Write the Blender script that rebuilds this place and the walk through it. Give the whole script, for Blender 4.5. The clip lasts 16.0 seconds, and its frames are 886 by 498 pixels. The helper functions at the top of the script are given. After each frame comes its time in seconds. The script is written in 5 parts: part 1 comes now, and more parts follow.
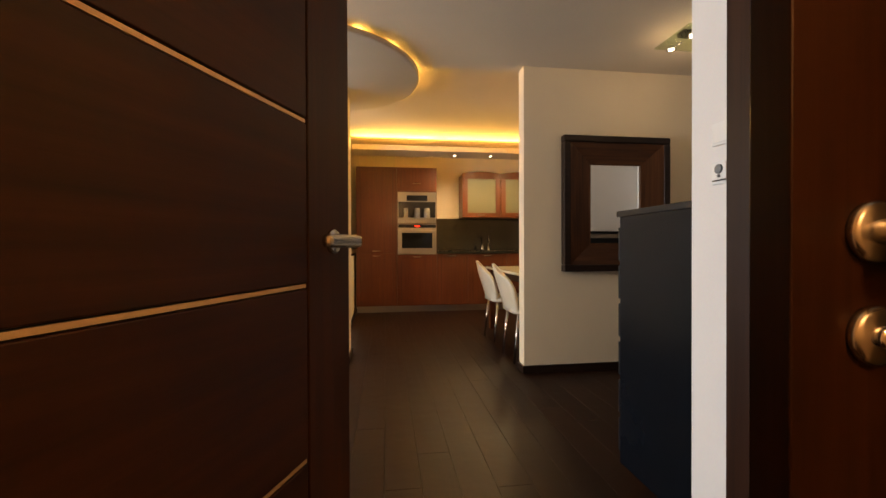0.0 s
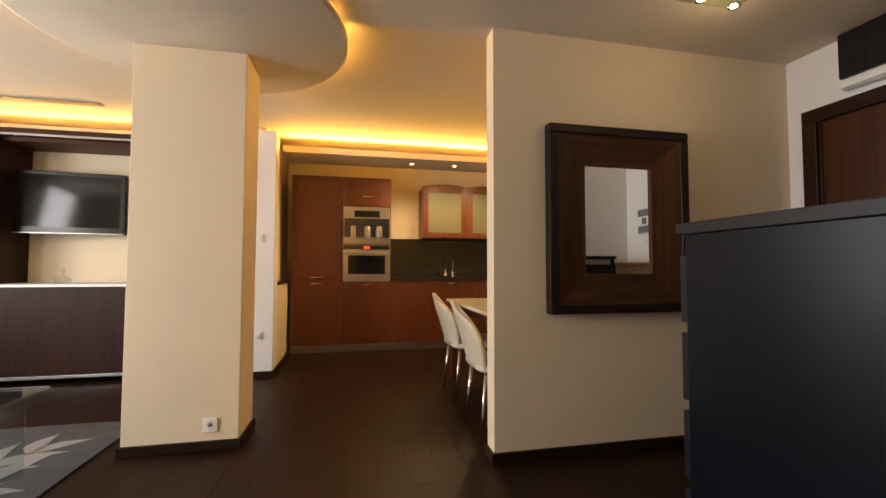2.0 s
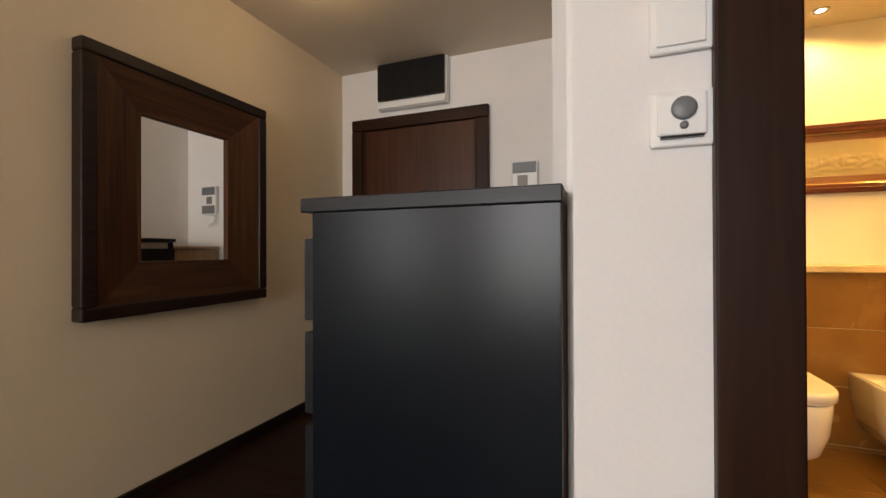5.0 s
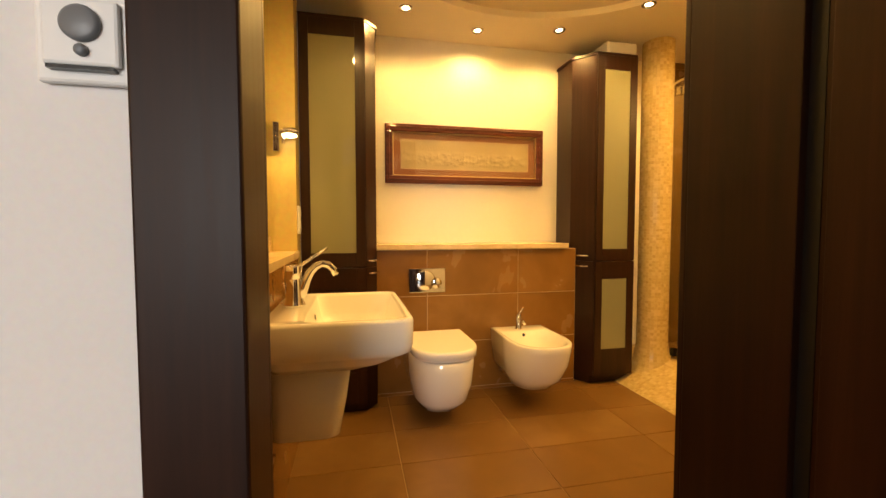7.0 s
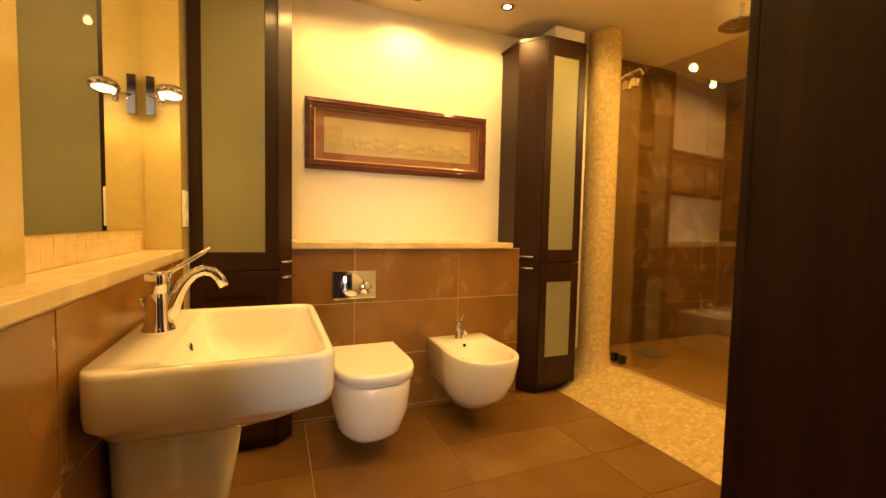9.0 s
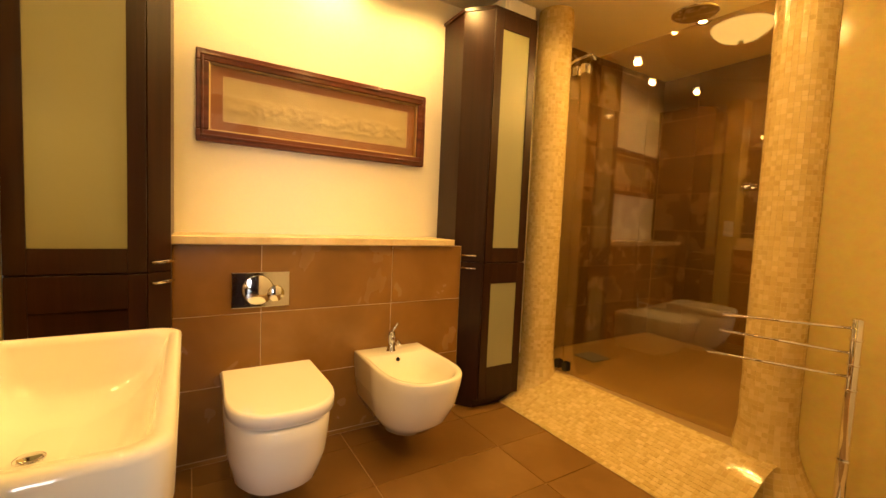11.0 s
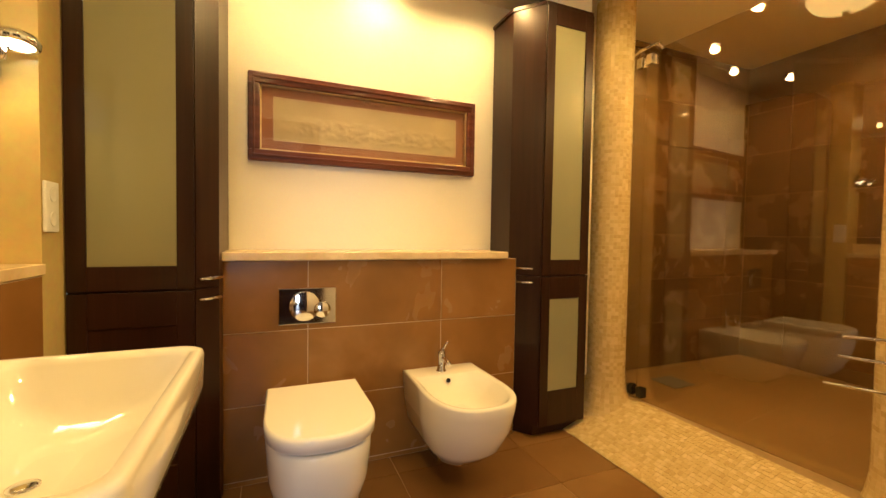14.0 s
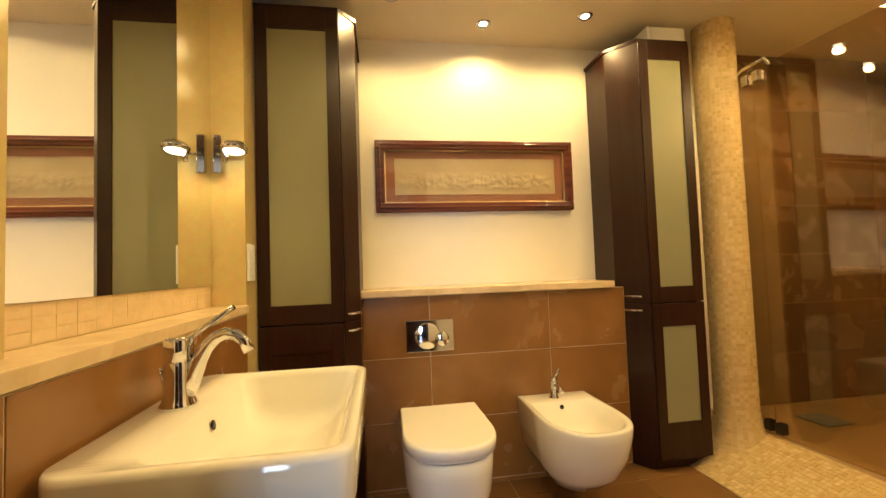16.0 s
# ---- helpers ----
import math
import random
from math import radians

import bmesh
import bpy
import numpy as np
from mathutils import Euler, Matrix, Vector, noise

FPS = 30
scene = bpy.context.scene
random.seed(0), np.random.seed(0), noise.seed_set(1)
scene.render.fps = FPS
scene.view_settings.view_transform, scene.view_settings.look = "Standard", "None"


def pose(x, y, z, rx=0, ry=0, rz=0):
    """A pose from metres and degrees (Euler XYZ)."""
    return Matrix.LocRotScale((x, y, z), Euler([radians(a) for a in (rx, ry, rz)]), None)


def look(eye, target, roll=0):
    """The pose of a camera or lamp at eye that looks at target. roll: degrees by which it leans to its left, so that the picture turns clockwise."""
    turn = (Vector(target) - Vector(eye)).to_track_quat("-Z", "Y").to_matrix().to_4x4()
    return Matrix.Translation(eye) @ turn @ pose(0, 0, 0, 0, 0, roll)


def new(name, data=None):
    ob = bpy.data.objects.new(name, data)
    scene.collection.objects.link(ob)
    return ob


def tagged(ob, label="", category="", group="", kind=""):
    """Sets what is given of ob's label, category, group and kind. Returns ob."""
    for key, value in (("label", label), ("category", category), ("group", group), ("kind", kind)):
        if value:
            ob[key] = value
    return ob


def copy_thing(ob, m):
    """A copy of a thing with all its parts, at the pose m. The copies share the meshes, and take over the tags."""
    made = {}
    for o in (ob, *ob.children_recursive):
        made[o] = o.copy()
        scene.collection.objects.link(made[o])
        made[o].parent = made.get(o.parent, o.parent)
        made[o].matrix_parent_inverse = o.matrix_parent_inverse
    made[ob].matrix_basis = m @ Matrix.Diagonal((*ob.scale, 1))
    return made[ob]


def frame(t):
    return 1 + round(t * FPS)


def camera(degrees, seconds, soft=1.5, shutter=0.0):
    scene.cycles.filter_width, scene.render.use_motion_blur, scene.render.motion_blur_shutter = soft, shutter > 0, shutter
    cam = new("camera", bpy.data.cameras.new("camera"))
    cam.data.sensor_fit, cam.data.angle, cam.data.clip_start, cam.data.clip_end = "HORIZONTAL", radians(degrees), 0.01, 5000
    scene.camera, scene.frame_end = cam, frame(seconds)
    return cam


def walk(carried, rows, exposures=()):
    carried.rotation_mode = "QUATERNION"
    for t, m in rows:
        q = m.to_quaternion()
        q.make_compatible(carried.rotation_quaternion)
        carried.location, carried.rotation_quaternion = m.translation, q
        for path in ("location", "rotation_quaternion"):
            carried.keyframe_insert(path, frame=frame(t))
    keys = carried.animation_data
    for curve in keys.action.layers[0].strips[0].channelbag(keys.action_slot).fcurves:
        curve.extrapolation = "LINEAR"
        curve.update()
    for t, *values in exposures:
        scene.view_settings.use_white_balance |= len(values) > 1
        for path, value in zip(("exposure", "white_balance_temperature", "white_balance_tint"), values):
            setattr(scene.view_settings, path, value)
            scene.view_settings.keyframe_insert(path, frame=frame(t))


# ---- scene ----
cam = camera(94.1, 16.0)
PATH = [
    (0, (0.123, 0.225, 1.02), (0.397, 2.207, 1.005), -0.2),
    (0.5, (0.226, 0.5, 1.036), (0.576, 2.469, 1.05), -0.8),
    (1, (0.315, 0.759, 1.06), (0.677, 2.724, 1.138), -0.4),
    (1.5, (0.39, 0.993, 1.061), (0.79, 2.951, 1.141), -0.1),
    (2, (0.458, 1.203, 1.076), (0.873, 3.158, 1.164), 0.1),
    (2.5, (0.51, 1.383, 1.083), (0.872, 3.347, 1.189), -1.0),
    (3, (0.572, 1.55, 1.087), (1.146, 3.463, 1.192), -0.3),
    (3.5, (0.587, 1.644, 1.06), (1.705, 3.3, 1.168), -1.6),
    (4, (0.521, 1.625, 1.076), (2.067, 2.894, 1.079), -0.9),
    (4.5, (0.536, 1.577, 1.083), (2.263, 2.587, 1.118), -0.0),
    (5, (0.567, 1.512, 1.079), (2.434, 2.228, 1.088), -0.2),
    (5.2, (0.596, 1.478, 1.081), (2.504, 2.075, 1.081), -0.1),
    (7.3, (0.795, 1.162, 1.09), (2.722, 0.64, 0.968), 0.0),
    (7.5, (0.821, 1.15, 1.089), (2.734, 0.58, 0.952), 0.1),
    (8, (0.92, 1.137, 1.082), (2.794, 0.449, 0.96), 0.8),
    (10.3, (1.344, 1.086, 1.106), (3.157, 0.25, 0.987), 1.6),
    (10.5, (1.378, 1.051, 1.101), (3.147, 0.125, 0.998), 1.8),
    (11, (1.445, 0.991, 1.093), (3.143, -0.057, 0.959), 2.5),
    (11.5, (1.495, 0.944, 1.094), (3.12, -0.211, 0.944), 2.4),
    (12, (1.518, 0.892, 1.094), (3.071, -0.363, 0.971), 2.8),
    (12.5, (1.53, 0.879, 1.099), (3.035, -0.435, 0.998), 3.0),
    (13, (1.529, 0.873, 1.094), (3.057, -0.414, 0.993), 2.5),
    (13.5, (1.519, 0.859, 1.083), (3.2, -0.22, 0.985), 1.3),
    (14, (1.521, 0.865, 1.075), (3.367, 0.098, 1.007), 0.9),
    (14.5, (1.534, 0.892, 1.09), (3.456, 0.342, 1.039), -0.3),
    (15, (1.53, 0.92, 1.09), (3.503, 0.595, 1.113), -0.5),
    (15.5, (1.477, 0.941, 1.086), (3.459, 0.676, 1.133), -1.5),
    (16, (1.339, 0.959, 1.094), (3.314, 0.652, 1.183), -2.0),
]
walk(cam, [(t, look(eye, target, roll)) for t, eye, target, roll in PATH],
     exposures=[(0, 0.0, 6500, 10), (5.2, 0.0, 6500, 10), (7.3, 0.0, 6750, 10), (13, 0.0, 6600, 10), (14, -0.08, 5450, 7), (16, -0.12, 4950, 3)])

# ---------------------------------------------------------------- light
world = bpy.data.worlds.new("world")
scene.world = world
world.use_nodes = True
wn = world.node_tree.nodes
sky = wn.new("ShaderNodeTexSky")
sky.sky_type = 'NISHITA'
sky.sun_disc = False
sky.sun_elevation = radians(38)
sky.sun_rotation = radians(120)
wn["Background"].inputs[1].default_value = 0.12
world.node_tree.links.new(sky.outputs[0], wn["Background"].inputs[0])


def lamp(name, kind, m, power, colour, size=0.05, size_y=None, blend=0.6, cone=100):
    d = bpy.data.lights.new(name, kind)
    d.energy, d.color = power, colour
    if kind == 'AREA':
        d.shape = 'RECTANGLE'
        d.size, d.size_y = size, size_y or size
    else:
        d.shadow_soft_size = size
    if kind == 'SPOT':
        d.spot_size, d.spot_blend = radians(cone), blend
    ob = new(name, d)
    ob.matrix_world = m
    return ob


WARM = (1.0, 0.575, 0.165)
COVE = (1.0, 0.52, 0.09)
DAY = (0.98, 0.95, 0.94)

# ---------------------------------------------------------------- materials


def mat(name, base=(0.8, 0.8, 0.8), rough=0.5, metal=0.0, build=None, **more):
    m = bpy.data.materials.new(name)
    m.use_nodes = True
    b = m.node_tree.nodes["Principled BSDF"]
    b.inputs["Base Color"].default_value = (*base, 1)
    b.inputs["Roughness"].default_value = rough
    b.inputs["Metallic"].default_value = metal
    for k, v in more.items():
        b.inputs[k.replace("_", " ")].default_value = v
    if build:
        build(m.node_tree, b)
    return m


def node(t, kind, **kw):
    n = t.nodes.new("ShaderNode" + kind)
    for k, v in kw.items():
        if k in n.inputs.keys():
            n.inputs[k].default_value = v
    return n


def ramp(t, src, stops):
    r = t.nodes.new("ShaderNodeValToRGB")
    e = r.color_ramp.elements
    while len(e) < len(stops):
        e.new(0.5)
    for el, (p, c) in zip(e, stops):
        el.position, el.color = p, (*c, 1)
    t.links.new(src, r.inputs[0])
    return r.outputs[0]


def coords(t, scale, rot=(0, 0, 0), space="Object"):
    tc = t.nodes.new("ShaderNodeTexCoord")
    mp = t.nodes.new("ShaderNodeMapping")
    mp.inputs["Scale"].default_value = scale
    mp.inputs["Rotation"].default_value = rot
    t.links.new(tc.outputs[space], mp.inputs[0])
    return mp.outputs[0]


def bump(t, b, height, strength, dist=0.01):
    n = t.nodes.new("ShaderNodeBump")
    n.inputs["Strength"].default_value = strength
    n.inputs["Distance"].default_value = dist
    t.links.new(height, n.inputs["Height"])
    t.links.new(n.outputs[0], b.inputs["Normal"])


def wood(dark, mid, light, grain=(1.5, 1.5, 22), rough=0.35, axis=2, bumpy=0.15, coat=0.0, vary=0.25, spec=0.5):
    """Wood whose grain runs along one axis of the object."""
    def build(t, b):
        s = [38.0, 38.0, 38.0]
        s[axis] = 1.6
        v = coords(t, s)
        n1 = node(t, "TexNoise", Scale=1.0, Detail=7.0, Roughness=0.62, Distortion=0.4)
        t.links.new(v, n1.inputs["Vector"])
        col = ramp(t, n1.outputs["Fac"], [(0.28, dark), (0.5, mid), (0.74, light)])
        s2 = [3.0, 3.0, 3.0]
        s2[axis] = 0.7
        n2 = node(t, "TexNoise", Scale=1.0, Detail=3.0)
        t.links.new(coords(t, s2), n2.inputs["Vector"])
        oi = t.nodes.new("ShaderNodeObjectInfo")
        add = t.nodes.new("ShaderNodeMath")
        add.operation = 'MULTIPLY_ADD'
        t.links.new(oi.outputs["Random"], add.inputs[0])
        add.inputs[1].default_value = vary
        t.links.new(n2.outputs["Fac"], add.inputs[2])
        hsv = t.nodes.new("ShaderNodeHueSaturation")
        mr = t.nodes.new("ShaderNodeMapRange")
        mr.inputs[1].default_value, mr.inputs[2].default_value = 0.3, 0.9
        mr.inputs[3].default_value, mr.inputs[4].default_value = 0.72, 1.3
        t.links.new(add.outputs[0], mr.inputs[0])
        t.links.new(mr.outputs[0], hsv.inputs["Value"])
        t.links.new(col, hsv.inputs["Color"])
        t.links.new(hsv.outputs[0], b.inputs["Base Color"])
        rr = t.nodes.new("ShaderNodeMapRange")
        rr.inputs[3].default_value, rr.inputs[4].default_value = rough - 0.06, rough + 0.12
        t.links.new(n1.outputs["Fac"], rr.inputs[0])
        t.links.new(rr.outputs[0], b.inputs["Roughness"])
        bump(t, b, n1.outputs["Fac"], bumpy, 0.002)
        b.inputs["Coat Weight"].default_value = coat
        b.inputs["Specular IOR Level"].default_value = spec
        b.inputs["Coat Roughness"].default_value = 0.12
    return build


def blotch(c1, c2, scale=3.0, rough=(0.4, 0.6), fine=60.0, bumpy=0.1, dist=0.002, c3=None, veins=False):
    """Two scales of colour variation with a fine relief."""
    def build(t, b):
        v = coords(t, (1, 1, 1))
        n1 = node(t, "TexNoise", Scale=scale, Detail=6.0, Roughness=0.6, Distortion=1.2 if veins else 0.0)
        n2 = node(t, "TexNoise", Scale=fine, Detail=4.0, Roughness=0.6)
        t.links.new(v, n1.inputs["Vector"])
        t.links.new(v, n2.inputs["Vector"])
        stops = [(0.3, c1), (0.68, c2)] if c3 is None else [(0.3, c1), (0.55, c2), (0.72, c3)]
        col = ramp(t, n1.outputs["Fac"], stops)
        mix = t.nodes.new("ShaderNodeMix")
        mix.data_type, mix.blend_type = 'RGBA', 'OVERLAY'
        mix.inputs[0].default_value = 0.18
        t.links.new(col, mix.inputs[6])
        t.links.new(n2.outputs["Color"], mix.inputs[7])
        t.links.new(mix.outputs[2], b.inputs["Base Color"])
        rr = t.nodes.new("ShaderNodeMapRange")
        rr.inputs[3].default_value, rr.inputs[4].default_value = rough
        t.links.new(n1.outputs["Fac"], rr.inputs[0])
        t.links.new(rr.outputs[0], b.inputs["Roughness"])
        bump(t, b, n2.outputs["Fac"], bumpy, dist)
    return build


def random_tone(stops, rough, vein=6.0, bumpy=0.06, vmix=0.5):
    """Each piece takes its own tone; a soft cloud lies over it."""
    def build(t, b):
        oi = t.nodes.new("ShaderNodeObjectInfo")
        geo = t.nodes.new("ShaderNodeNewGeometry")
        n = node(t, "TexNoise", Scale=vein, Detail=3.5, Roughness=0.5, Distortion=0.35)
        tc = t.nodes.new("ShaderNodeTexCoord")
        sh = t.nodes.new("ShaderNodeVectorMath")
        sh.operation = 'MULTIPLY_ADD'
        comb = t.nodes.new("ShaderNodeCombineXYZ")
        for i in range(3):
            t.links.new(oi.outputs["Random"], comb.inputs[i])
        t.links.new(comb.outputs[0], sh.inputs[0])
        sh.inputs[1].default_value = (31, 17, 23)
        t.links.new(tc.outputs["Object"], sh.inputs[2])
        t.links.new(sh.outputs[0], n.inputs["Vector"])
        a = t.nodes.new("ShaderNodeMath")
        a.operation = 'ADD'
        t.links.new(oi.outputs["Random"], a.inputs[0])
        t.links.new(geo.outputs["Random Per Island"], a.inputs[1])
        f = t.nodes.new("ShaderNodeMath")
        f.operation = 'FRACT'
        t.links.new(a.outputs[0], f.inputs[0])
        mx = t.nodes.new("ShaderNodeMix")
        mx.inputs[0].default_value = vmix
        t.links.new(f.outputs[0], mx.inputs[2])
        t.links.new(n.outputs["Fac"], mx.inputs[3])
        t.links.new(ramp(t, mx.outputs[0], stops), b.inputs["Base Color"])
        rr = t.nodes.new("ShaderNodeMapRange")
        rr.inputs[3].default_value, rr.inputs[4].default_value = rough
        t.links.new(n.outputs["Fac"], rr.inputs[0])
        t.links.new(rr.outputs[0], b.inputs["Roughness"])
        n3 = node(t, "TexNoise", Scale=45.0, Detail=3.0)
        t.links.new(tc.outputs["Object"], n3.inputs["Vector"])
        bump(t, b, n3.outputs["Fac"], bumpy, 0.001)
    return build


def scraped(t, b):
    """Hand-scraped dark planks: waves across the board, along with grain."""
    wood((0.0110, 0.0038, 0.0017), (0.0170, 0.0060, 0.0027), (0.0255, 0.0096, 0.0045), rough=0.42, axis=1, vary=0.2, spec=0.16)(t, b)
    n = node(t, "TexNoise", Scale=1.0, Detail=2.0)
    t.links.new(coords(t, (5, 9, 1)), n.inputs["Vector"])
    g = node(t, "TexNoise", Scale=1.0, Detail=5.0)
    t.links.new(coords(t, (60, 3, 1)), g.inputs["Vector"])
    m = t.nodes.new("ShaderNodeMath")
    m.operation = 'MULTIPLY_ADD'
    t.links.new(g.outputs["Fac"], m.inputs[0])
    m.inputs[1].default_value = 0.12
    t.links.new(n.outputs["Fac"], m.inputs[2])
    bump(t, b, m.outputs[0], 0.28, 0.006)


def plaster(c, rough=0.85):
    d = tuple(x * 0.93 for x in c)
    return blotch(d, c, 1.3, (rough - 0.05, rough + 0.05), 130.0, 0.12, 0.0015)


WALL = mat("wall paint warm white", build=plaster((0.80, 0.680, 0.495)))
WHITE = mat("wall paint white", build=plaster((0.82, 0.80, 0.78)))
CEIL = mat("ceiling paint", build=plaster((0.69, 0.60, 0.48)))
BATHWALL = mat("cream bathroom paint", build=plaster((0.84, 0.80, 0.69), 0.55))
CREAM = mat("cream polished stone", build=blotch((0.575, 0.452, 0.165), (0.62, 0.494, 0.190), 2.2, (0.08, 0.15), 30.0, 0.008, 0.001, veins=True))
MARBLE = mat("cream marble ledge", build=blotch((0.62, 0.47, 0.25), (0.73, 0.58, 0.34), 4.0, (0.12, 0.25), 70.0, 0.04, 0.001, c3=(0.68, 0.52, 0.29), veins=True))
PLANK = mat("dark scraped oak", build=scraped)
WENGE = mat("wenge veneer upright", build=wood((0.016, 0.0052, 0.002), (0.026, 0.0084, 0.0031), (0.042, 0.0145, 0.0056), rough=0.42, spec=0.2, axis=2))
WENGE_H = mat("wenge veneer lengthwise", build=wood((0.016, 0.0052, 0.002), (0.026, 0.0084, 0.0031), (0.042, 0.0145, 0.0056), rough=0.42, spec=0.2, axis=1))
WENGE_X = mat("wenge veneer across", build=wood((0.016, 0.0052, 0.002), (0.026, 0.0084, 0.0031), (0.042, 0.0145, 0.0056), rough=0.42, spec=0.2, axis=0))
DARKWOOD = mat("dark stained skirting", build=wood((0.010, 0.0055, 0.0035), (0.017, 0.009, 0.006), (0.030, 0.016, 0.0105), rough=0.36, spec=0.25, axis=0))
CHERRY = mat("cherry veneer", build=wood((0.092, 0.0200, 0.0045), (0.114, 0.0270, 0.0060), (0.138, 0.0370, 0.0085), rough=0.34, axis=2, coat=0.15, vary=0.15))
MAHOG = mat("dark mahogany", build=wood((0.0155, 0.0045, 0.0018), (0.0235, 0.0068, 0.0027), (0.0345, 0.0108, 0.0044), rough=0.33, axis=2, coat=0.1, vary=0.12, spec=0.3))
REDWOOD = mat("red mahogany moulding", build=wood((0.045, 0.010, 0.005), (0.085, 0.020, 0.009), (0.140, 0.040, 0.018), rough=0.32, axis=1, coat=0.25, spec=0.3))
MIRFRAME = mat("brown mirror frame", build=wood((0.034, 0.012, 0.0045), (0.070, 0.026, 0.009), (0.112, 0.046, 0.017), rough=0.46, spec=0.25, axis=2))
MIRFRAME_H = mat("brown mirror frame rail", build=wood((0.034, 0.012, 0.0045), (0.070, 0.026, 0.009), (0.112, 0.046, 0.017), rough=0.46, spec=0.25, axis=0))
# Black-brown chest sides; the bluish window sheen is mixed into their base colour.
BLACKWOOD_SHEEN = mat("black brown veneer", build=blotch((0.0026, 0.0039, 0.0063), (0.0036, 0.0055, 0.0090), 2.0, (0.25, 0.29), 90.0, 0.0), Specular_IOR_Level=0.22)
BLACKWOOD_H = mat("black brown veneer lengthwise", build=wood((0.007, 0.007, 0.008), (0.011, 0.0115, 0.013), (0.018, 0.018, 0.020), rough=0.34, axis=1, vary=0.1, spec=0.25))
INLAY = mat("pale maple inlay", build=wood((0.36, 0.25, 0.14), (0.45, 0.33, 0.20), (0.54, 0.41, 0.26), rough=0.4, axis=1))
CHROME = mat("chrome", (0.80, 0.80, 0.82), 0.08, 1.0)
STEEL = mat("brushed steel", (0.42, 0.405, 0.39), 0.3, 1.0, build=lambda t, b: bump(t, b, node(t, "TexNoise", Scale=180.0, Detail=3.0).outputs["Fac"], 0.05, 0.001))
NICKEL = mat("satin nickel", (0.62, 0.60, 0.57), 0.27, 1.0)
CERAMIC = mat("white glazed ceramic", (0.86, 0.83, 0.73), 0.07, 0.0, Coat_Weight=0.5, Coat_Roughness=0.03)
SEATW = mat("white lid plastic", (0.88, 0.85, 0.75), 0.12)
PLASTIC = mat("white plastic", (0.80, 0.80, 0.78), 0.35)
GREYP = mat("grey plastic", (0.16, 0.17, 0.18), 0.4)
BLACK = mat("black plastic", (0.012, 0.012, 0.013), 0.22)
SMOKED = mat("smoked cover", (0.010, 0.010, 0.012), 0.08)
SCREEN = mat("dark screen glass", (0.012, 0.013, 0.015), 0.09, Specular_IOR_Level=0.3)
GRANITE = mat("black granite", build=blotch((0.007, 0.007, 0.006), (0.016, 0.015, 0.013), 40.0, (0.10, 0.2), 220.0, 0.03, 0.0005))
TILE = mat("brown stone tile", build=random_tone([(0.25, (0.200, 0.092, 0.019)), (0.5, (0.250, 0.120, 0.026)), (0.88, (0.345, 0.185, 0.052))], (0.16, 0.34), 4.5, 0.05, 0.75))
# TILE darkened for the shower walls: the weaker light there is put into the colour.
STILE = mat("dimmed brown shower tile", build=random_tone([(0.25, (0.108, 0.062, 0.018)), (0.5, (0.132, 0.076, 0.023)), (0.72, (0.175, 0.104, 0.036))], (0.18, 0.34), 4.5, 0.05, 0.75))
FTILE = mat("brown floor tile", build=random_tone([(0.25, (0.165, 0.082, 0.020)), (0.5, (0.198, 0.102, 0.027)), (0.72, (0.260, 0.146, 0.046))], (0.26, 0.34), 4.0, 0.02, 0.75))
GROUT = mat("pale grout", build=blotch((0.50, 0.36, 0.20), (0.58, 0.44, 0.26), 20.0, (0.8, 0.9), 150.0, 0.2))
DGROUT = mat("tan grout", build=blotch((0.20, 0.125, 0.05), (0.26, 0.165, 0.07), 20.0, (0.8, 0.9), 150.0, 0.2))
MOSAIC = mat("cream mosaic", build=random_tone([(0.08, (0.50, 0.35, 0.13)), (0.28, (0.58, 0.43, 0.175)), (0.6, (0.63, 0.48, 0.21)), (0.9, (0.72, 0.57, 0.29))], (0.06, 0.18), 14.0, 0.04, 0.35))
MGROUT = mat("cream grout", build=blotch((0.60, 0.46, 0.21), (0.68, 0.54, 0.27), 20.0, (0.7, 0.85), 150.0, 0.2))
MIRROR = mat("mirror", (0.90, 0.91, 0.90), 0.0, 1.0)
LEATHER = mat("cream leather", build=blotch((0.66, 0.60, 0.46), (0.74, 0.68, 0.54), 8.0, (0.35, 0.45), 260.0, 0.25, 0.001))
TABLETOP = mat("cream lacquer", build=blotch((0.70, 0.64, 0.46), (0.76, 0.70, 0.52), 2.0, (0.12, 0.2), 90.0, 0.02))
RUGDARK = mat("charcoal rug pile", build=blotch((0.032, 0.032, 0.036), (0.062, 0.060, 0.066), 5.0, (0.9, 1.0), 420.0, 0.8, 0.004))
RUGGREY = mat("grey rug pile", build=blotch((0.19, 0.185, 0.19), (0.25, 0.24, 0.25), 5.0, (0.9, 1.0), 420.0, 0.8, 0.004))
RUGWHITE = mat("ivory rug pile", build=blotch((0.36, 0.34, 0.33), (0.46, 0.44, 0.42), 5.0, (0.9, 1.0), 420.0, 0.8, 0.004))
RELIEF = mat("carved tan relief", build=blotch((0.36, 0.28, 0.14), (0.48, 0.38, 0.20), 9.0, (0.55, 0.7), 160.0, 0.3, 0.002))
MOUNT = mat("rust picture mount", build=blotch((0.22, 0.085, 0.032), (0.26, 0.105, 0.042), 3.0, (0.6, 0.7), 200.0, 0.1))
GOLD = mat("gilt bead", (0.62, 0.45, 0.20), 0.35, 1.0)
RUBBER = mat("black seal", (0.006, 0.005, 0.005), 0.7)


TANSTONE = mat("tan shower stone", build=blotch((0.26, 0.168, 0.062), (0.33, 0.215, 0.085), 3.0, (0.35, 0.45), 60.0, 0.03, 0.001))


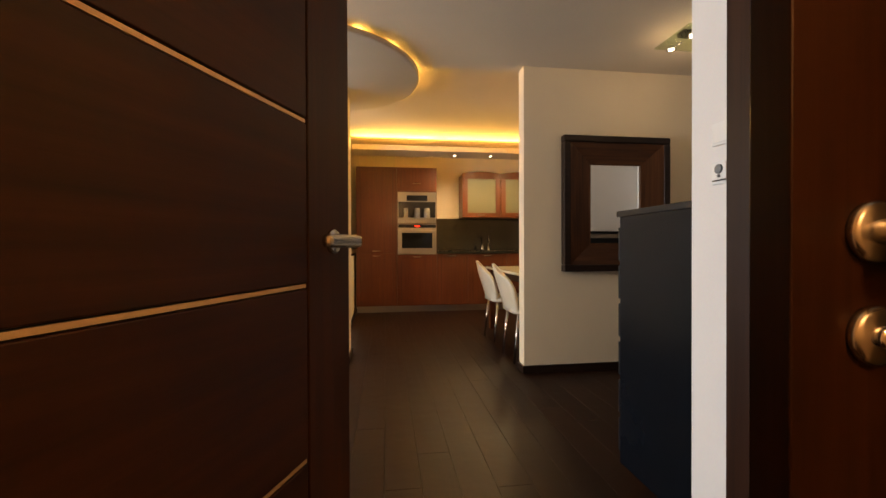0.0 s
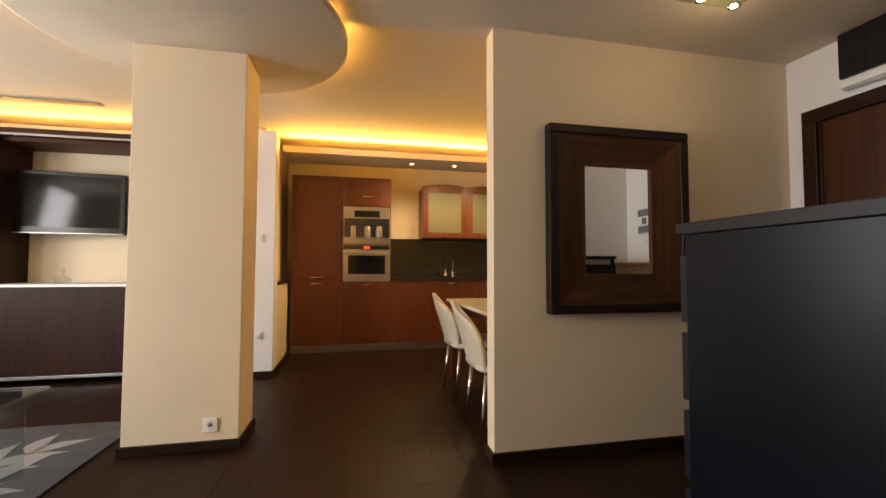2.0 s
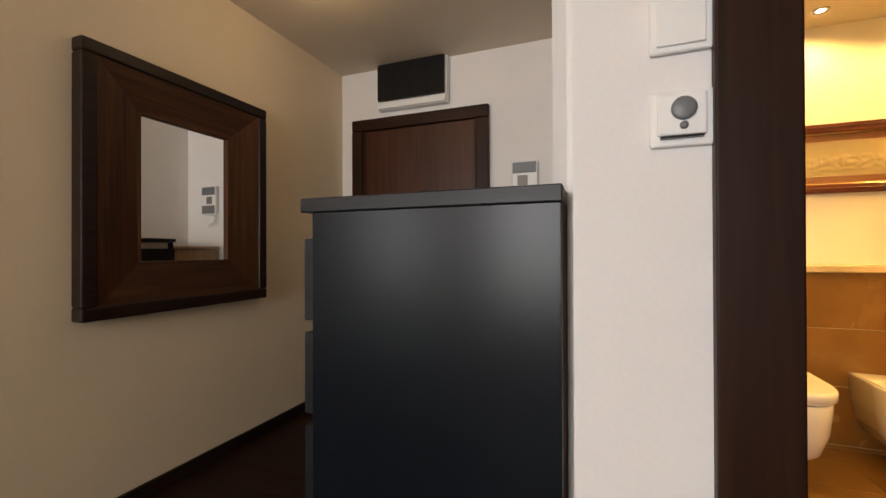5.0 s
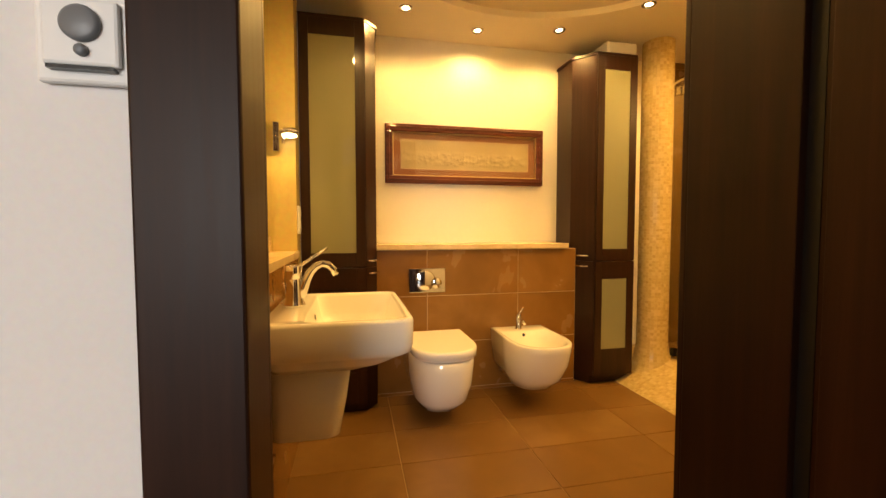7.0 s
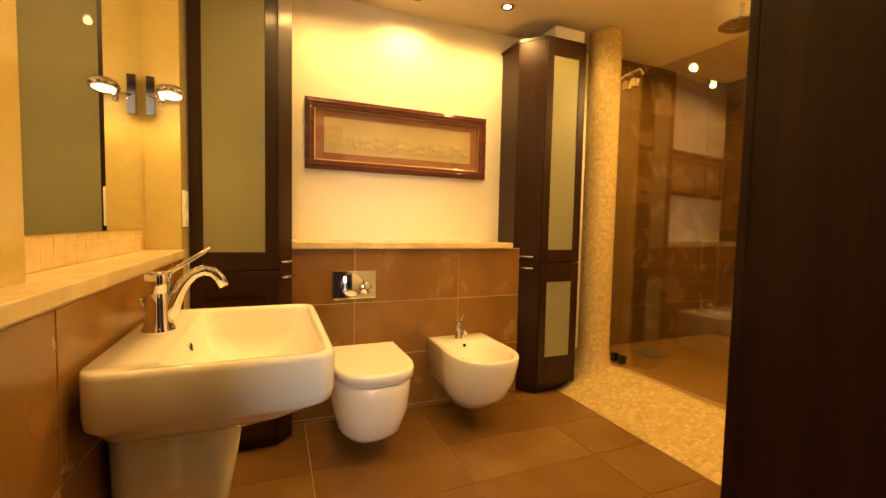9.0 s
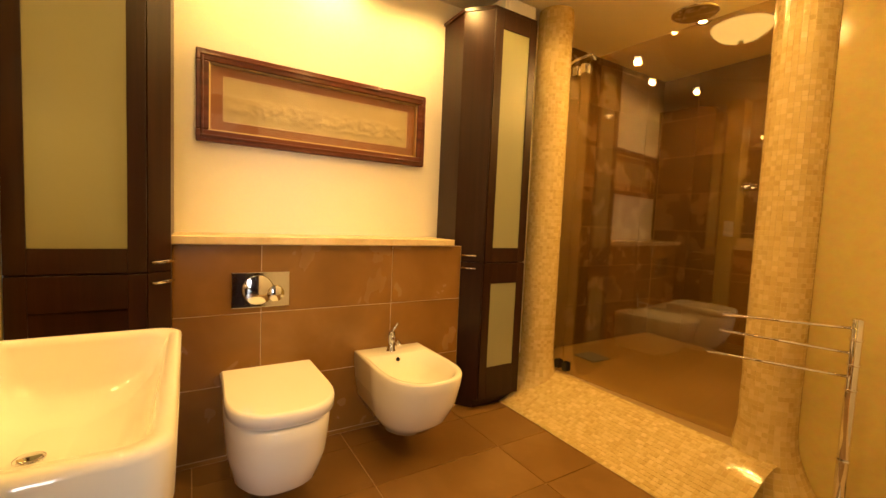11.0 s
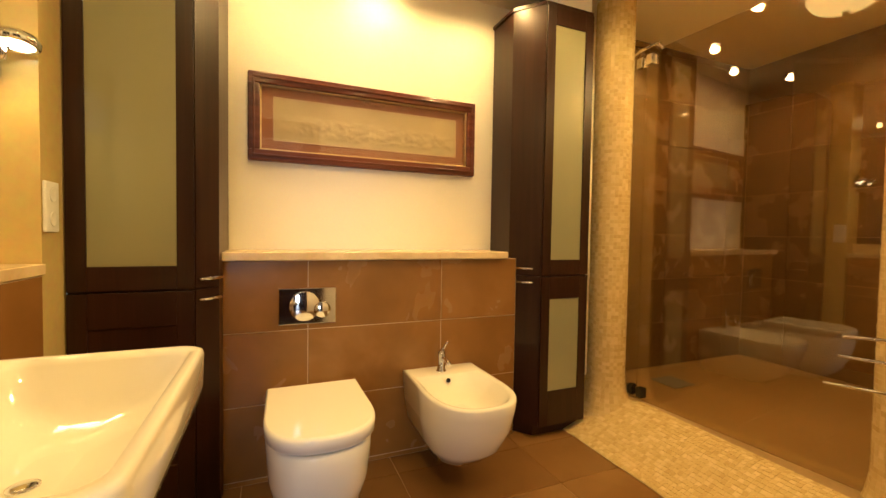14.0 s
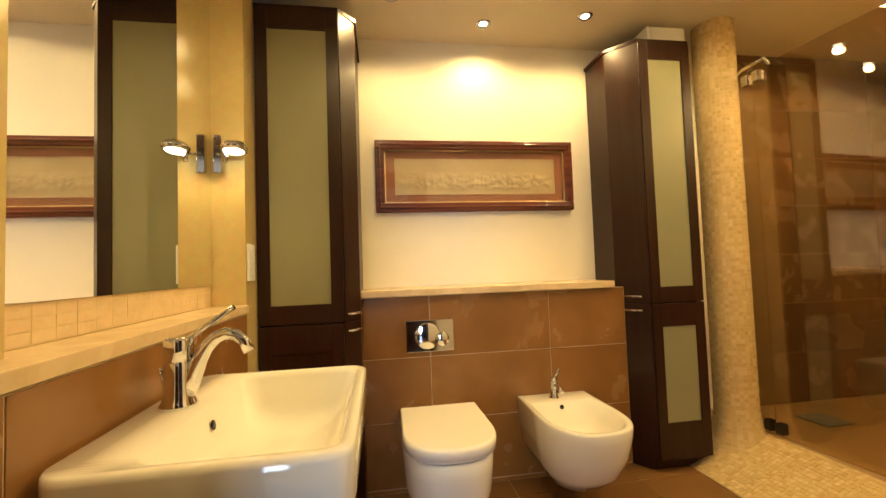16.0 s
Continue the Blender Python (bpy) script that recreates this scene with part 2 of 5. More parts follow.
def glassy(name, tint, rough=0.0, base=0.04):
    """A pane: part straight through in the tint, part clear reflection."""
    m = bpy.data.materials.new(name)
    m.use_nodes = True
    t = m.node_tree
    t.nodes.remove(t.nodes["Principled BSDF"])
    tr = t.nodes.new("ShaderNodeBsdfTransparent")
    tr.inputs[0].default_value = (*tint, 1)
    gl = t.nodes.new("ShaderNodeBsdfGlossy")
    gl.inputs["Roughness"].default_value = rough
    lw = t.nodes.new("ShaderNodeLayerWeight")
    lw.inputs[0].default_value = 0.5
    pw = t.nodes.new("ShaderNodeMath")
    pw.operation = 'POWER'
    t.links.new(lw.outputs["Facing"], pw.inputs[0])
    pw.inputs[1].default_value = 5.0
    fr = t.nodes.new("ShaderNodeMath")
    fr.operation = 'MULTIPLY_ADD'
    t.links.new(pw.outputs[0], fr.inputs[0])
    fr.inputs[1].default_value = 0.9
    fr.inputs[2].default_value = base
    mx = t.nodes.new("ShaderNodeMixShader")
    t.links.new(fr.outputs[0], mx.inputs[0])
    t.links.new(tr.outputs[0], mx.inputs[1])
    t.links.new(gl.outputs[0], mx.inputs[2])
    t.links.new(mx.outputs[0], t.nodes["Material Output"].inputs[0])
    return m


PANE = glassy("clear glass", (0.90, 0.94, 0.92))
BRONZE = glassy("bronze shower glass", (0.84, 0.775, 0.62), base=0.11)
PICGLASS = glassy("picture glass", (0.97, 0.97, 0.96))
FROST = mat("frosted cabinet glass", (0.245, 0.24, 0.130), 0.45, 0.0, Coat_Weight=1.0, Coat_Roughness=0.015)
KFROST = mat("frosted kitchen glass", (0.145, 0.135, 0.075), 0.4, 0.0, Coat_Weight=1.0, Coat_Roughness=0.02)


def glow(name, colour, strength):
    m = bpy.data.materials.new(name)
    m.use_nodes = True
    t = m.node_tree
    t.nodes.remove(t.nodes["Principled BSDF"])
    e = t.nodes.new("ShaderNodeEmission")
    e.inputs[0].default_value, e.inputs[1].default_value = (*colour, 1), strength
    t.links.new(e.outputs[0], t.nodes["Material Output"].inputs[0])
    return m


BULB = glow("lit halogen", (1.0, 0.78, 0.45), 14.0)
STRIP = glow("lit cove strip", COVE, 9.0)
BOWL = glow("lit alabaster", (1.0, 0.60, 0.17), 6.0)
REDLED = glow("red display", (1.0, 0.03, 0.01), 4.0)

# ---------------------------------------------------------------- mesh helpers


def bx(x0, x1, y0, y1, z0, z1, bev=0.0, bm=None, seg=2):
    out = bm or bmesh.new()
    r = bmesh.ops.create_cube(out, size=1.0)
    vs = r["verts"]
    sx, sy, sz = x1 - x0, y1 - y0, z1 - z0
    for v in vs:
        v.co = Vector((x0 + (v.co.x + 0.5) * sx, y0 + (v.co.y + 0.5) * sy, z0 + (v.co.z + 0.5) * sz))
    if bev > 0:
        es = list({e for v in vs for e in v.link_edges})
        bmesh.ops.bevel(out, geom=es, offset=min(bev, 0.45 * min(abs(sx), abs(sy), abs(sz))), segments=seg, affect='EDGES', profile=0.5)
    return out


def lathe(profile, seg=32, centre=(0, 0), bm=None, cap=True):
    """A turned body about a vertical axis; profile is (radius, height)."""
    out = bm or bmesh.new()
    rings = []
    for r, z in profile:
        rings.append([out.verts.new((centre[0] + r * math.cos(2 * math.pi * i / seg), centre[1] + r * math.sin(2 * math.pi * i / seg), z)) for i in range(seg)])
    for a, b in zip(rings, rings[1:]):
        for i in range(seg):
            out.faces.new((a[i], a[(i + 1) % seg], b[(i + 1) % seg], b[i]))
    if cap:
        out.faces.new(rings[0][::-1])
        out.faces.new(rings[-1])
    for f in out.faces:
        f.smooth = True
    return out


def tube(pts, r, seg=12, bm=None, taper=None):
    """A round bar along a line of points."""
    out = bm or bmesh.new()
    pts = [Vector(p) for p in pts]
    rings = []
    for i, p in enumerate(pts):
        d = (pts[min(i + 1, len(pts) - 1)] - pts[max(i - 1, 0)]).normalized()
        q = d.to_track_quat('Z', 'Y')
        rr = r if taper is None else taper[i]
        rings.append([out.verts.new(p + q @ Vector((rr * math.cos(2 * math.pi * k / seg), rr * math.sin(2 * math.pi * k / seg), 0))) for k in range(seg)])
    for a, b in zip(rings, rings[1:]):
        for i in range(seg):
            f = out.faces.new((a[i], a[(i + 1) % seg], b[(i + 1) % seg], b[i]))
            f.smooth = True
    out.faces.new(rings[0][::-1])
    out.faces.new(rings[-1])
    return out


def prism(outline, z0, z1, bev=0.0, bm=None):
    """A flat outline in plan raised from z0 to z1."""
    out = bm or bmesh.new()
    lo = [out.verts.new((x, y, z0)) for x, y in outline]
    hi = [out.verts.new((x, y, z1)) for x, y in outline]
    n = len(lo)
    fs = [out.faces.new(lo[::-1]), out.faces.new(hi)]
    for i in range(n):
        fs.append(out.faces.new((lo[i], lo[(i + 1) % n], hi[(i + 1) % n], hi[i])))
    bmesh.ops.recalc_face_normals(out, faces=fs)
    if bev > 0:
        bmesh.ops.bevel(out, geom=list({e for f in fs for e in f.edges}), offset=bev, segments=2, affect='EDGES', profile=0.5)
    return out


def loft(sections, bm=None, smooth=True, caps=(True, True)):
    """Skins closed rings of equal length one after the other."""
    out = bm or bmesh.new()
    rings = [[out.verts.new(p) for p in s] for s in sections]
    n = len(rings[0])
    for a, b in zip(rings, rings[1:]):
        for i in range(n):
            f = out.faces.new((a[i], a[(i + 1) % n], b[(i + 1) % n], b[i]))
            f.smooth = smooth
    if caps[0]:
        out.faces.new(rings[0][::-1])
    if caps[1]:
        out.faces.new(rings[-1])
    bmesh.ops.recalc_face_normals(out, faces=out.faces[:])
    return out


def moved(bm, m):
    bmesh.ops.transform(bm, matrix=m, verts=bm.verts[:])
    return bm


def obj(name, bm, material, smooth=False):
    me = bpy.data.meshes.new(name)
    if smooth:
        for f in bm.faces:
            f.smooth = True
    bm.to_mesh(me)
    bm.free()
    me.materials.append(material)
    return new(name, me)


def part(name, bm, material, parent, label=""):
    ob = obj(name, bm, material)
    ob.parent = parent
    if label:
        ob["label"] = label
    return ob


def thing(name, label, category, at=(0, 0, 0), rz=0.0, group=""):
    ob = new(name)
    ob.empty_display_size = 0.1
    ob.matrix_world = pose(at[0], at[1], at[2], 0, 0, rz)
    return tagged(ob, label, category, group)


def solid(name, bm, material, label, category, group="", kind=""):
    return tagged(obj(name, bm, material), label, category, group, kind)


def structure(name, bm, material, label, category):
    return solid(name, bm, material, label, category, kind="structure")


def circle(cx, cy, r, n=48, a0=0.0, a1=360.0):
    return [(cx + r * math.cos(radians(a0 + (a1 - a0) * i / n)), cy + r * math.sin(radians(a0 + (a1 - a0) * i / n))) for i in range(n)]

# ---------------------------------------------------------------- lamps of the place
# Daylight through the living-room windows in the west wall.
for wy, power in ((1.66, 126), (3.8, 56)):
    lamp("window_daylight", 'AREA', look((-3.72, wy + 0.60, 1.42), (0, wy + 0.60, 0.75)), power, DAY, 1.1, 1.9)
# Halogen downlights of the bathroom.
BATH_SPOTS = [(3.46, 0.365), (3.34, -0.164), (3.28, 0.866), (2.94, -0.526), (2.35, 1.15), (1.85, 0.95), (1.85, 0.1), (2.1, -0.55)]
for sx, sy in BATH_SPOTS:
    lamp("downlight_beam", 'SPOT', look((sx, sy, 2.375), (sx, sy, 0)), 23.5, WARM, 0.024, cone=166, blend=0.7)
for sx, sy in ((2.9, -1.75), (2.3, -1.75)):
    lamp("downlight_beam", 'SPOT', look((sx, sy, 2.375), (sx, sy, 0)), 52, WARM, 0.024, cone=172, blend=0.4)
# Kitchen downlights and cove strips.
KITCHEN_SPOTS = [(1.12, 6.16), (1.65, 6.15), (2.18, 6.15)]
for sx, sy in KITCHEN_SPOTS:
    lamp("downlight_beam", 'SPOT', look((sx, sy, 2.31), (sx, sy, 0)), 40, (1.0, 0.68, 0.32), 0.025, cone=168, blend=0.6)
lamp("cove_light", 'AREA', look((1.3, 5.99, 2.43), (1.3, 5.4, 2.6)), 68, COVE, 3.2, 0.05)
lamp("cove_light", 'AREA', look((-2.3, 5.84, 2.43), (-2.3, 5.2, 2.6)), 22, COVE, 1.9, 0.05)
for a in range(0, 360, 20):
    ca, sa = math.cos(radians(a)), math.sin(radians(a))
    lamp("ring_light", 'POINT', pose(-0.45 + 0.80 * ca, 3.7 + 0.80 * sa, 2.442), 1.6, COVE, 0.01)
for lx, ly in ((2.06, 2.78), (2.30, 2.86), (2.18, 2.62)):
    lamp("spot_beam", 'POINT', pose(lx, ly, 2.30), 0.9, (1.0, 0.68, 0.36), 0.03)
lamp("vanity_beam", 'SPOT', look((2.93, 1.50, 1.56), (2.9, 1.48, 0)), 2.5, WARM, 0.03, cone=140)

# Unseen fill lamp, added to warm the door leaves; it has no fixture.
lamp("first_room_light", 'POINT', pose(0.40, -0.85, 2.0), 34, (1.0, 0.48, 0.16), 0.08)

# ---------------------------------------------------------------- setting: walls, ceilings
H1, H2, HB = 2.45, 2.52, 2.41
floor = structure("floor", bx(-3.7, 3.6, -1.2, 7.4, -0.12, -0.016), DARKWOOD, "dark scraped timber floor of living room and hall", "floor")
structure("wall_mirror", bx(1.215, 3.42, 3.40, 3.52, 0, 2.60), WALL, "warm white partition wall between hall and kitchen", "wall")
structure("wall_kitchen_back", bx(-3.7, 4.3, 7.18, 7.32, 0, 2.70), WALL, "pale yellow kitchen back wall", "wall")
structure("wall_kitchen_east", bx(3.42, 3.56, 3.40, 7.18, 0, 2.70), WALL, "plain painted kitchen side wall", "wall")
structure("wall_entry", bx(3.30, 3.42, 1.67, 3.40, 0, 2.60), WHITE, "white entrance wall of the hall", "wall")
structure("wall_hall_south", prism([(1.195, 1.47), (1.195, 1.55), (1.30, 1.55), (1.30, 1.566), (2.06, 1.566), (2.06, 1.67), (3.42, 1.67), (3.42, 1.62), (3.06, 1.62), (3.06, 1.615), (2.10, 1.615), (2.10, 1.557), (1.60, 1.557), (1.60, 1.47)], 0, 2.60), WHITE, "white wall between hall and bathroom with a recess", "wall")
# West wall with two window openings.
wb = bx(-3.85, -3.70, -1.2, 1.66, 0, 2.70)
bx(-3.85, -3.70, 2.86, 3.80, 0, 2.70, bm=wb)
bx(-3.85, -3.70, 5.00, 7.32, 0, 2.70, bm=wb)
for y0 in (1.66, 3.80):
    bx(-3.85, -3.70, y0, y0 + 1.2, 0, 0.45, bm=wb)
    bx(-3.85, -3.70, y0, y0 + 1.2, 2.40, 2.70, bm=wb)
structure("wall_west", wb, WALL, "painted outer wall with two tall windows", "wall")
# The room in which the walk begins: a wall with a doorway.
sb = bx(-3.70, -0.335, 0.13, 0.33, 0, 2.60)
bx(0.62, 1.195, 0.13, 0.33, 0, 2.60, bm=sb)
bx(-0.335, 0.62, 0.13, 0.33, 2.12, 2.60, bm=sb)
structure("wall_south", sb, WALL, "painted wall with the doorway to the first room", "wall")
rb = bx(-1.6, 1.194, -1.3, -1.2, 0, 2.6)
bx(-1.7, -1.6, -1.2, 0.13, 0, 2.6, bm=rb)
structure("wall_first_room", rb, WALL, "plain painted walls of the first room", "wall")
# Bathroom west wall with the doorway.
db = bx(1.195, 1.488, 1.350, 1.47, 0, 2.60)
bx(1.195, 1.488, -1.2, 0.496, 0, 2.60, bm=db)
bx(1.195, 1.488, 0.496, 1.350, 2.06, 2.60, bm=db)
structure("wall_bath_door", db, WHITE, "white wall with the bathroom doorway", "wall")
bb = bx(3.67, 3.80, -2.6, 1.62, 0, 2.60)
structure("wall_bath_east", bb, BATHWALL, "cream painted bathroom wall", "wall")
structure("wall_bath_south", bx(1.525, 3.67, -2.75, -2.605, 0, 2.60), DGROUT, "brown stone wall at the back of the shower", "wall")
structure("wall_bath_side", prism([(1.764, -1.258), (2.14, -1.17), (2.14, -2.6), (1.764, -2.6)], 0, 2.60), CREAM, "polished cream stone wall beside the shower", "wall")
structure("wall_bath_corner", prism([(1.480, -1.2), (1.690, -1.2), (1.690, -2.6), (1.480, -2.6)], 0, 2.60), CREAM, "polished cream stone wall corner", "wall")

structure("ceiling_hall", prism([(-3.7, -1.2), (3.42, -1.2), (3.42, 3.52), (-3.7, 3.52)], H1, 2.75), CEIL, "painted hall ceiling", "ceiling")
structure("ceiling_living", prism([(-3.7, 3.52), (3.42, 3.52), (3.42, 7.18), (-3.7, 7.18)], H2, 2.75), CEIL, "painted living room ceiling lit by coves", "ceiling")
sf = bx(-0.33, 3.42, 5.92, 6.32, 2.335, 2.365)
bx(-0.33, 3.42, 5.92, 5.945, 2.365, 2.405, bm=sf)
structure("ceiling_kitchen_soffit", sf, CEIL, "dropped kitchen soffit with a light cove", "ceiling")
sf = bx(-3.6, -1.30, 5.78, 6.4, 2.36, 2.385)
bx(-3.6, -1.30, 5.78, 5.80, 2.385, 2.415, bm=sf)
structure("ceiling_living_soffit", sf, CEIL, "dropped soffit over the wall unit with a light cove", "ceiling")
# Bathroom ceiling: a soffit with an oval raised field.
N = 64
oval = [(2.45 + 0.80 * math.cos(2 * math.pi * i / N), 0.25 + 0.95 * math.sin(2 * math.pi * i / N)) for i in range(N)]
rect = []
for i in range(N):
    c, s = math.cos(2 * math.pi * i / N), math.sin(2 * math.pi * i / N)
    k = min((1.22 if c > 0 else 1.26) / max(abs(c), 1e-6), (1.37 if s > 0 else 2.95) / max(abs(s), 1e-6))
    rect.append((2.45 + k * c, 0.25 + k * s))
cb = bmesh.new()
lo = [cb.verts.new((x, y, HB)) for x, y in rect]
li = [cb.verts.new((x, y, HB)) for x, y in oval]
hi = [cb.verts.new((x, y, HB + 0.10)) for x, y in oval]
ho = [cb.verts.new((x, y, HB + 0.22)) for x, y in rect]
for i in range(N):
    j = (i + 1) % N
    cb.faces.new((lo[i], li[i], li[j], lo[j]))
    cb.faces.new((li[i], hi[i], hi[j], li[j]))
    cb.faces.new((lo[i], lo[j], ho[j], ho[i]))
cb.faces.new(hi[::-1])
cb.faces.new(ho)
bmesh.ops.recalc_face_normals(cb, faces=cb.faces[:])
structure("ceiling_bathroom", cb, mat("bathroom ceiling paint", build=plaster((0.80, 0.72, 0.58), 0.6)), "cream bathroom ceiling with an oval recess", "ceiling")
# Corner gaps of that ceiling.
structure("ceiling_bathroom_cover", bx(1.20, 3.80, -2.75, 1.67, 2.66, 2.75), CEIL, "closed ceiling above the bathroom", "ceiling")

# Round ceiling disc on the pillar.
dp = [(0.0, 2.395), (0.835, 2.395), (0.85, 2.40), (0.85, 2.43), (0.84, 2.435), (0.72, 2.435), (0.70, H1 - 0.002), (0.0, H1 - 0.002)]
structure("ceiling_disc", lathe(dp[1:-1], 96, (-0.45, 3.7)), CEIL, "round plaster disc floating under the ceiling", "ceiling")
structure("pillar", bx(-0.83, -0.21, 3.90, 4.235, 0, 2.397, 0.004), WALL, "square plastered pillar painted warm white", "pillar")

# Nib wall by the kitchen with a dark sill.
structure("wall_nib", bx(-0.95, -0.33, 5.55, 5.75, 0, 2.44, 0.003), WHITE, "white wall end beside the kitchen", "wall")
nb = bx(-0.95, -0.36, 5.75, 7.18, 0, 0.88)
bx(-0.95, -0.46, 5.75, 7.18, 0.88, 2.52, bm=nb)
structure("wall_nib_side", nb, WALL, "low painted wall with recessed upper part", "wall")
structure("sill_nib", bx(-0.46, -0.345, 5.752, 6.58, 0.881, 0.915, 0.003), GRANITE, "black stone sill on the low wall", "sill")

# Skirting boards.
for n, b in enumerate([(1.205, 3.30, 3.382, 3.399), (-0.845, -0.195, 3.885, 3.899)]):
    structure("baseboard", bx(*b, 0, 0.06, 0.003), DARKWOOD, "dark wooden skirting board", "skirting")
for b in [(1.199, 1.214, 3.382, 3.535), (-0.209, -0.195, 3.90, 4.25), (-0.845, -0.831, 3.90, 4.25), (-0.329, -0.315, 5.54, 6.60), (2.07, 3.30, 1.671, 1.686)]:
    structure("baseboard", bx(*b, 0, 0.06, 0.003), DARKWOOD, "dark wooden skirting board", "skirting")
structure("baseboard", bx(-0.96, -0.315, 5.535, 5.549, 0, 0.06, 0.003), DARKWOOD, "dark wooden skirting board", "skirting")
structure("baseboard", bx(1.181, 1.194, 1.425, 1.555, 0, 0.06, 0.003), DARKWOOD, "dark wooden skirting board", "skirting")

# Windows.
for n, y0 in enumerate((1.66, 3.80)):
    w = tagged(new("window_%d" % (n + 1)), "tall window with dark wooden frame", "window", kind="structure")
    w.location = (-3.78, y0, 0.45)
    fb = bx(-0.03, 0.03, 0, 0.06, 0, 1.95)
    bx(-0.03, 0.03, 1.14, 1.20, 0, 1.95, bm=fb)
    bx(-0.03, 0.03, 0.06, 1.14, 0, 0.06, bm=fb)
    bx(-0.03, 0.03, 0.06, 1.14, 1.89, 1.95, bm=fb)
    part("window_frame", fb, WENGE, w)
    p = part("pane", bx(-0.004, 0.004, 0.06, 1.14, 0.06, 1.89), PANE, w)
    p.visible_shadow = False
structure("backdrop", bx(-40.2, -40, -40, 45, -6, 9), mat("far facades", build=blotch((0.30, 0.28, 0.25), (0.42, 0.40, 0.36), 0.3, (0.8, 0.9), 3.0, 0.0)), "pale house fronts far across the street", "backdrop")
structure("ground", bx(-60, -3.9, -45, 50, -6.2, -6), mat("far ground", build=blotch((0.05, 0.05, 0.05), (0.08, 0.08, 0.08), 0.5, (0.8, 0.9), 3.0, 0.0)), "grey street far below the windows", "ground")

# ================================================================ bathroom
# ---------------------------------------------------------------- doorway trim and door
def door_trim():
    t = tagged(new("door_1"), "dark wenge frame of the bathroom doorway", "door frame", kind="structure")
    y0, y1, zt = 0.496, 1.350, 2.06
    part("architrave", bx(1.172, 1.194, y1 - 0.064, y1 + 0.027, 0, zt + 0.09, 0.003), WENGE, t)
    part("architrave", bx(1.172, 1.194, y0 - 0.065, y0 + 0.020, 0, zt + 0.09, 0.003), WENGE, t)
    part("head_trim", bx(1.172, 1.194, y0 + 0.021, y1 - 0.065, zt - 0.02, zt + 0.09, 0.003), WENGE_H, t)
    for s, yy in ((1, y1), (-1, y0)):
        a, b = (yy - 0.022, yy - 0.002) if s > 0 else (yy + 0.002, yy + 0.022)
        part("jamb", bx(1.272, 1.490, a, b, 0, zt, 0.002), WENGE, t)
        r0, r1 = (yy - 0.010, yy - 0.002) if s > 0 else (yy + 0.002, yy + 0.010)
        part("rebate", bx(1.196, 1.247, r0, r1, 0, zt, 0.001), WENGE, t)
        part("seal", bx(1.248, 1.271, r0, r1, 0, zt), RUBBER, t, "black rubber door seal")
    part("head_jamb", bx(1.262, 1.490, y0 + 0.022, y1 - 0.022, zt - 0.022, zt, 0.002), WENGE_H, t)
    part("strike_plate", bx(1.203, 1.223, y1 - 0.012, y1 - 0.0105, 0.90, 1.09, 0.0005), mat("dull strike metal", (0.10, 0.075, 0.05), 0.5, 0.6), t, "satin metal strike plate")
    # bathroom side trim
    part("architrave", bx(1.489, 1.506, y1 - 0.022, y1 + 0.06, 0, zt + 0.08, 0.003), WENGE, t)
    part("architrave", bx(1.489, 1.506, y0 - 0.06, y0 + 0.022, 0, zt + 0.08, 0.003), WENGE, t)
    part("head_trim", bx(1.489, 1.506, y0 + 0.022, y1 - 0.022, zt - 0.02, zt + 0.08, 0.003), WENGE_H, t)


door_trim()


def lever(parent, x, y, z, side, toward):
    """A lever handle with round rose; side is the outward x, toward the lever's way along y."""
    h = part("door_handle", tube([(x, y, z), (x + side * 0.055, y, z)], 0.011), NICKEL, parent, "satin nickel lever handle")
    rb = lathe([(0.026, 0), (0.026, 0.006), (0.022, 0.009)], 28)
    part("rose", moved(rb, Matrix.Translation((x, y, z)) @ Matrix.Rotation(radians(90 * side), 4, 'Y')), NICKEL, h)
    lb = bx(0, 0.135, -0.011, 0.011, -0.013, 0.013, 0.009, seg=3)
    ang = 90 if toward > 0 else -90
    part("lever", moved(lb, Matrix.Translation((x + side * 0.055, y - toward * 0.012, z)) @ Matrix.Rotation(radians(ang), 4, 'Z')), NICKEL, h)


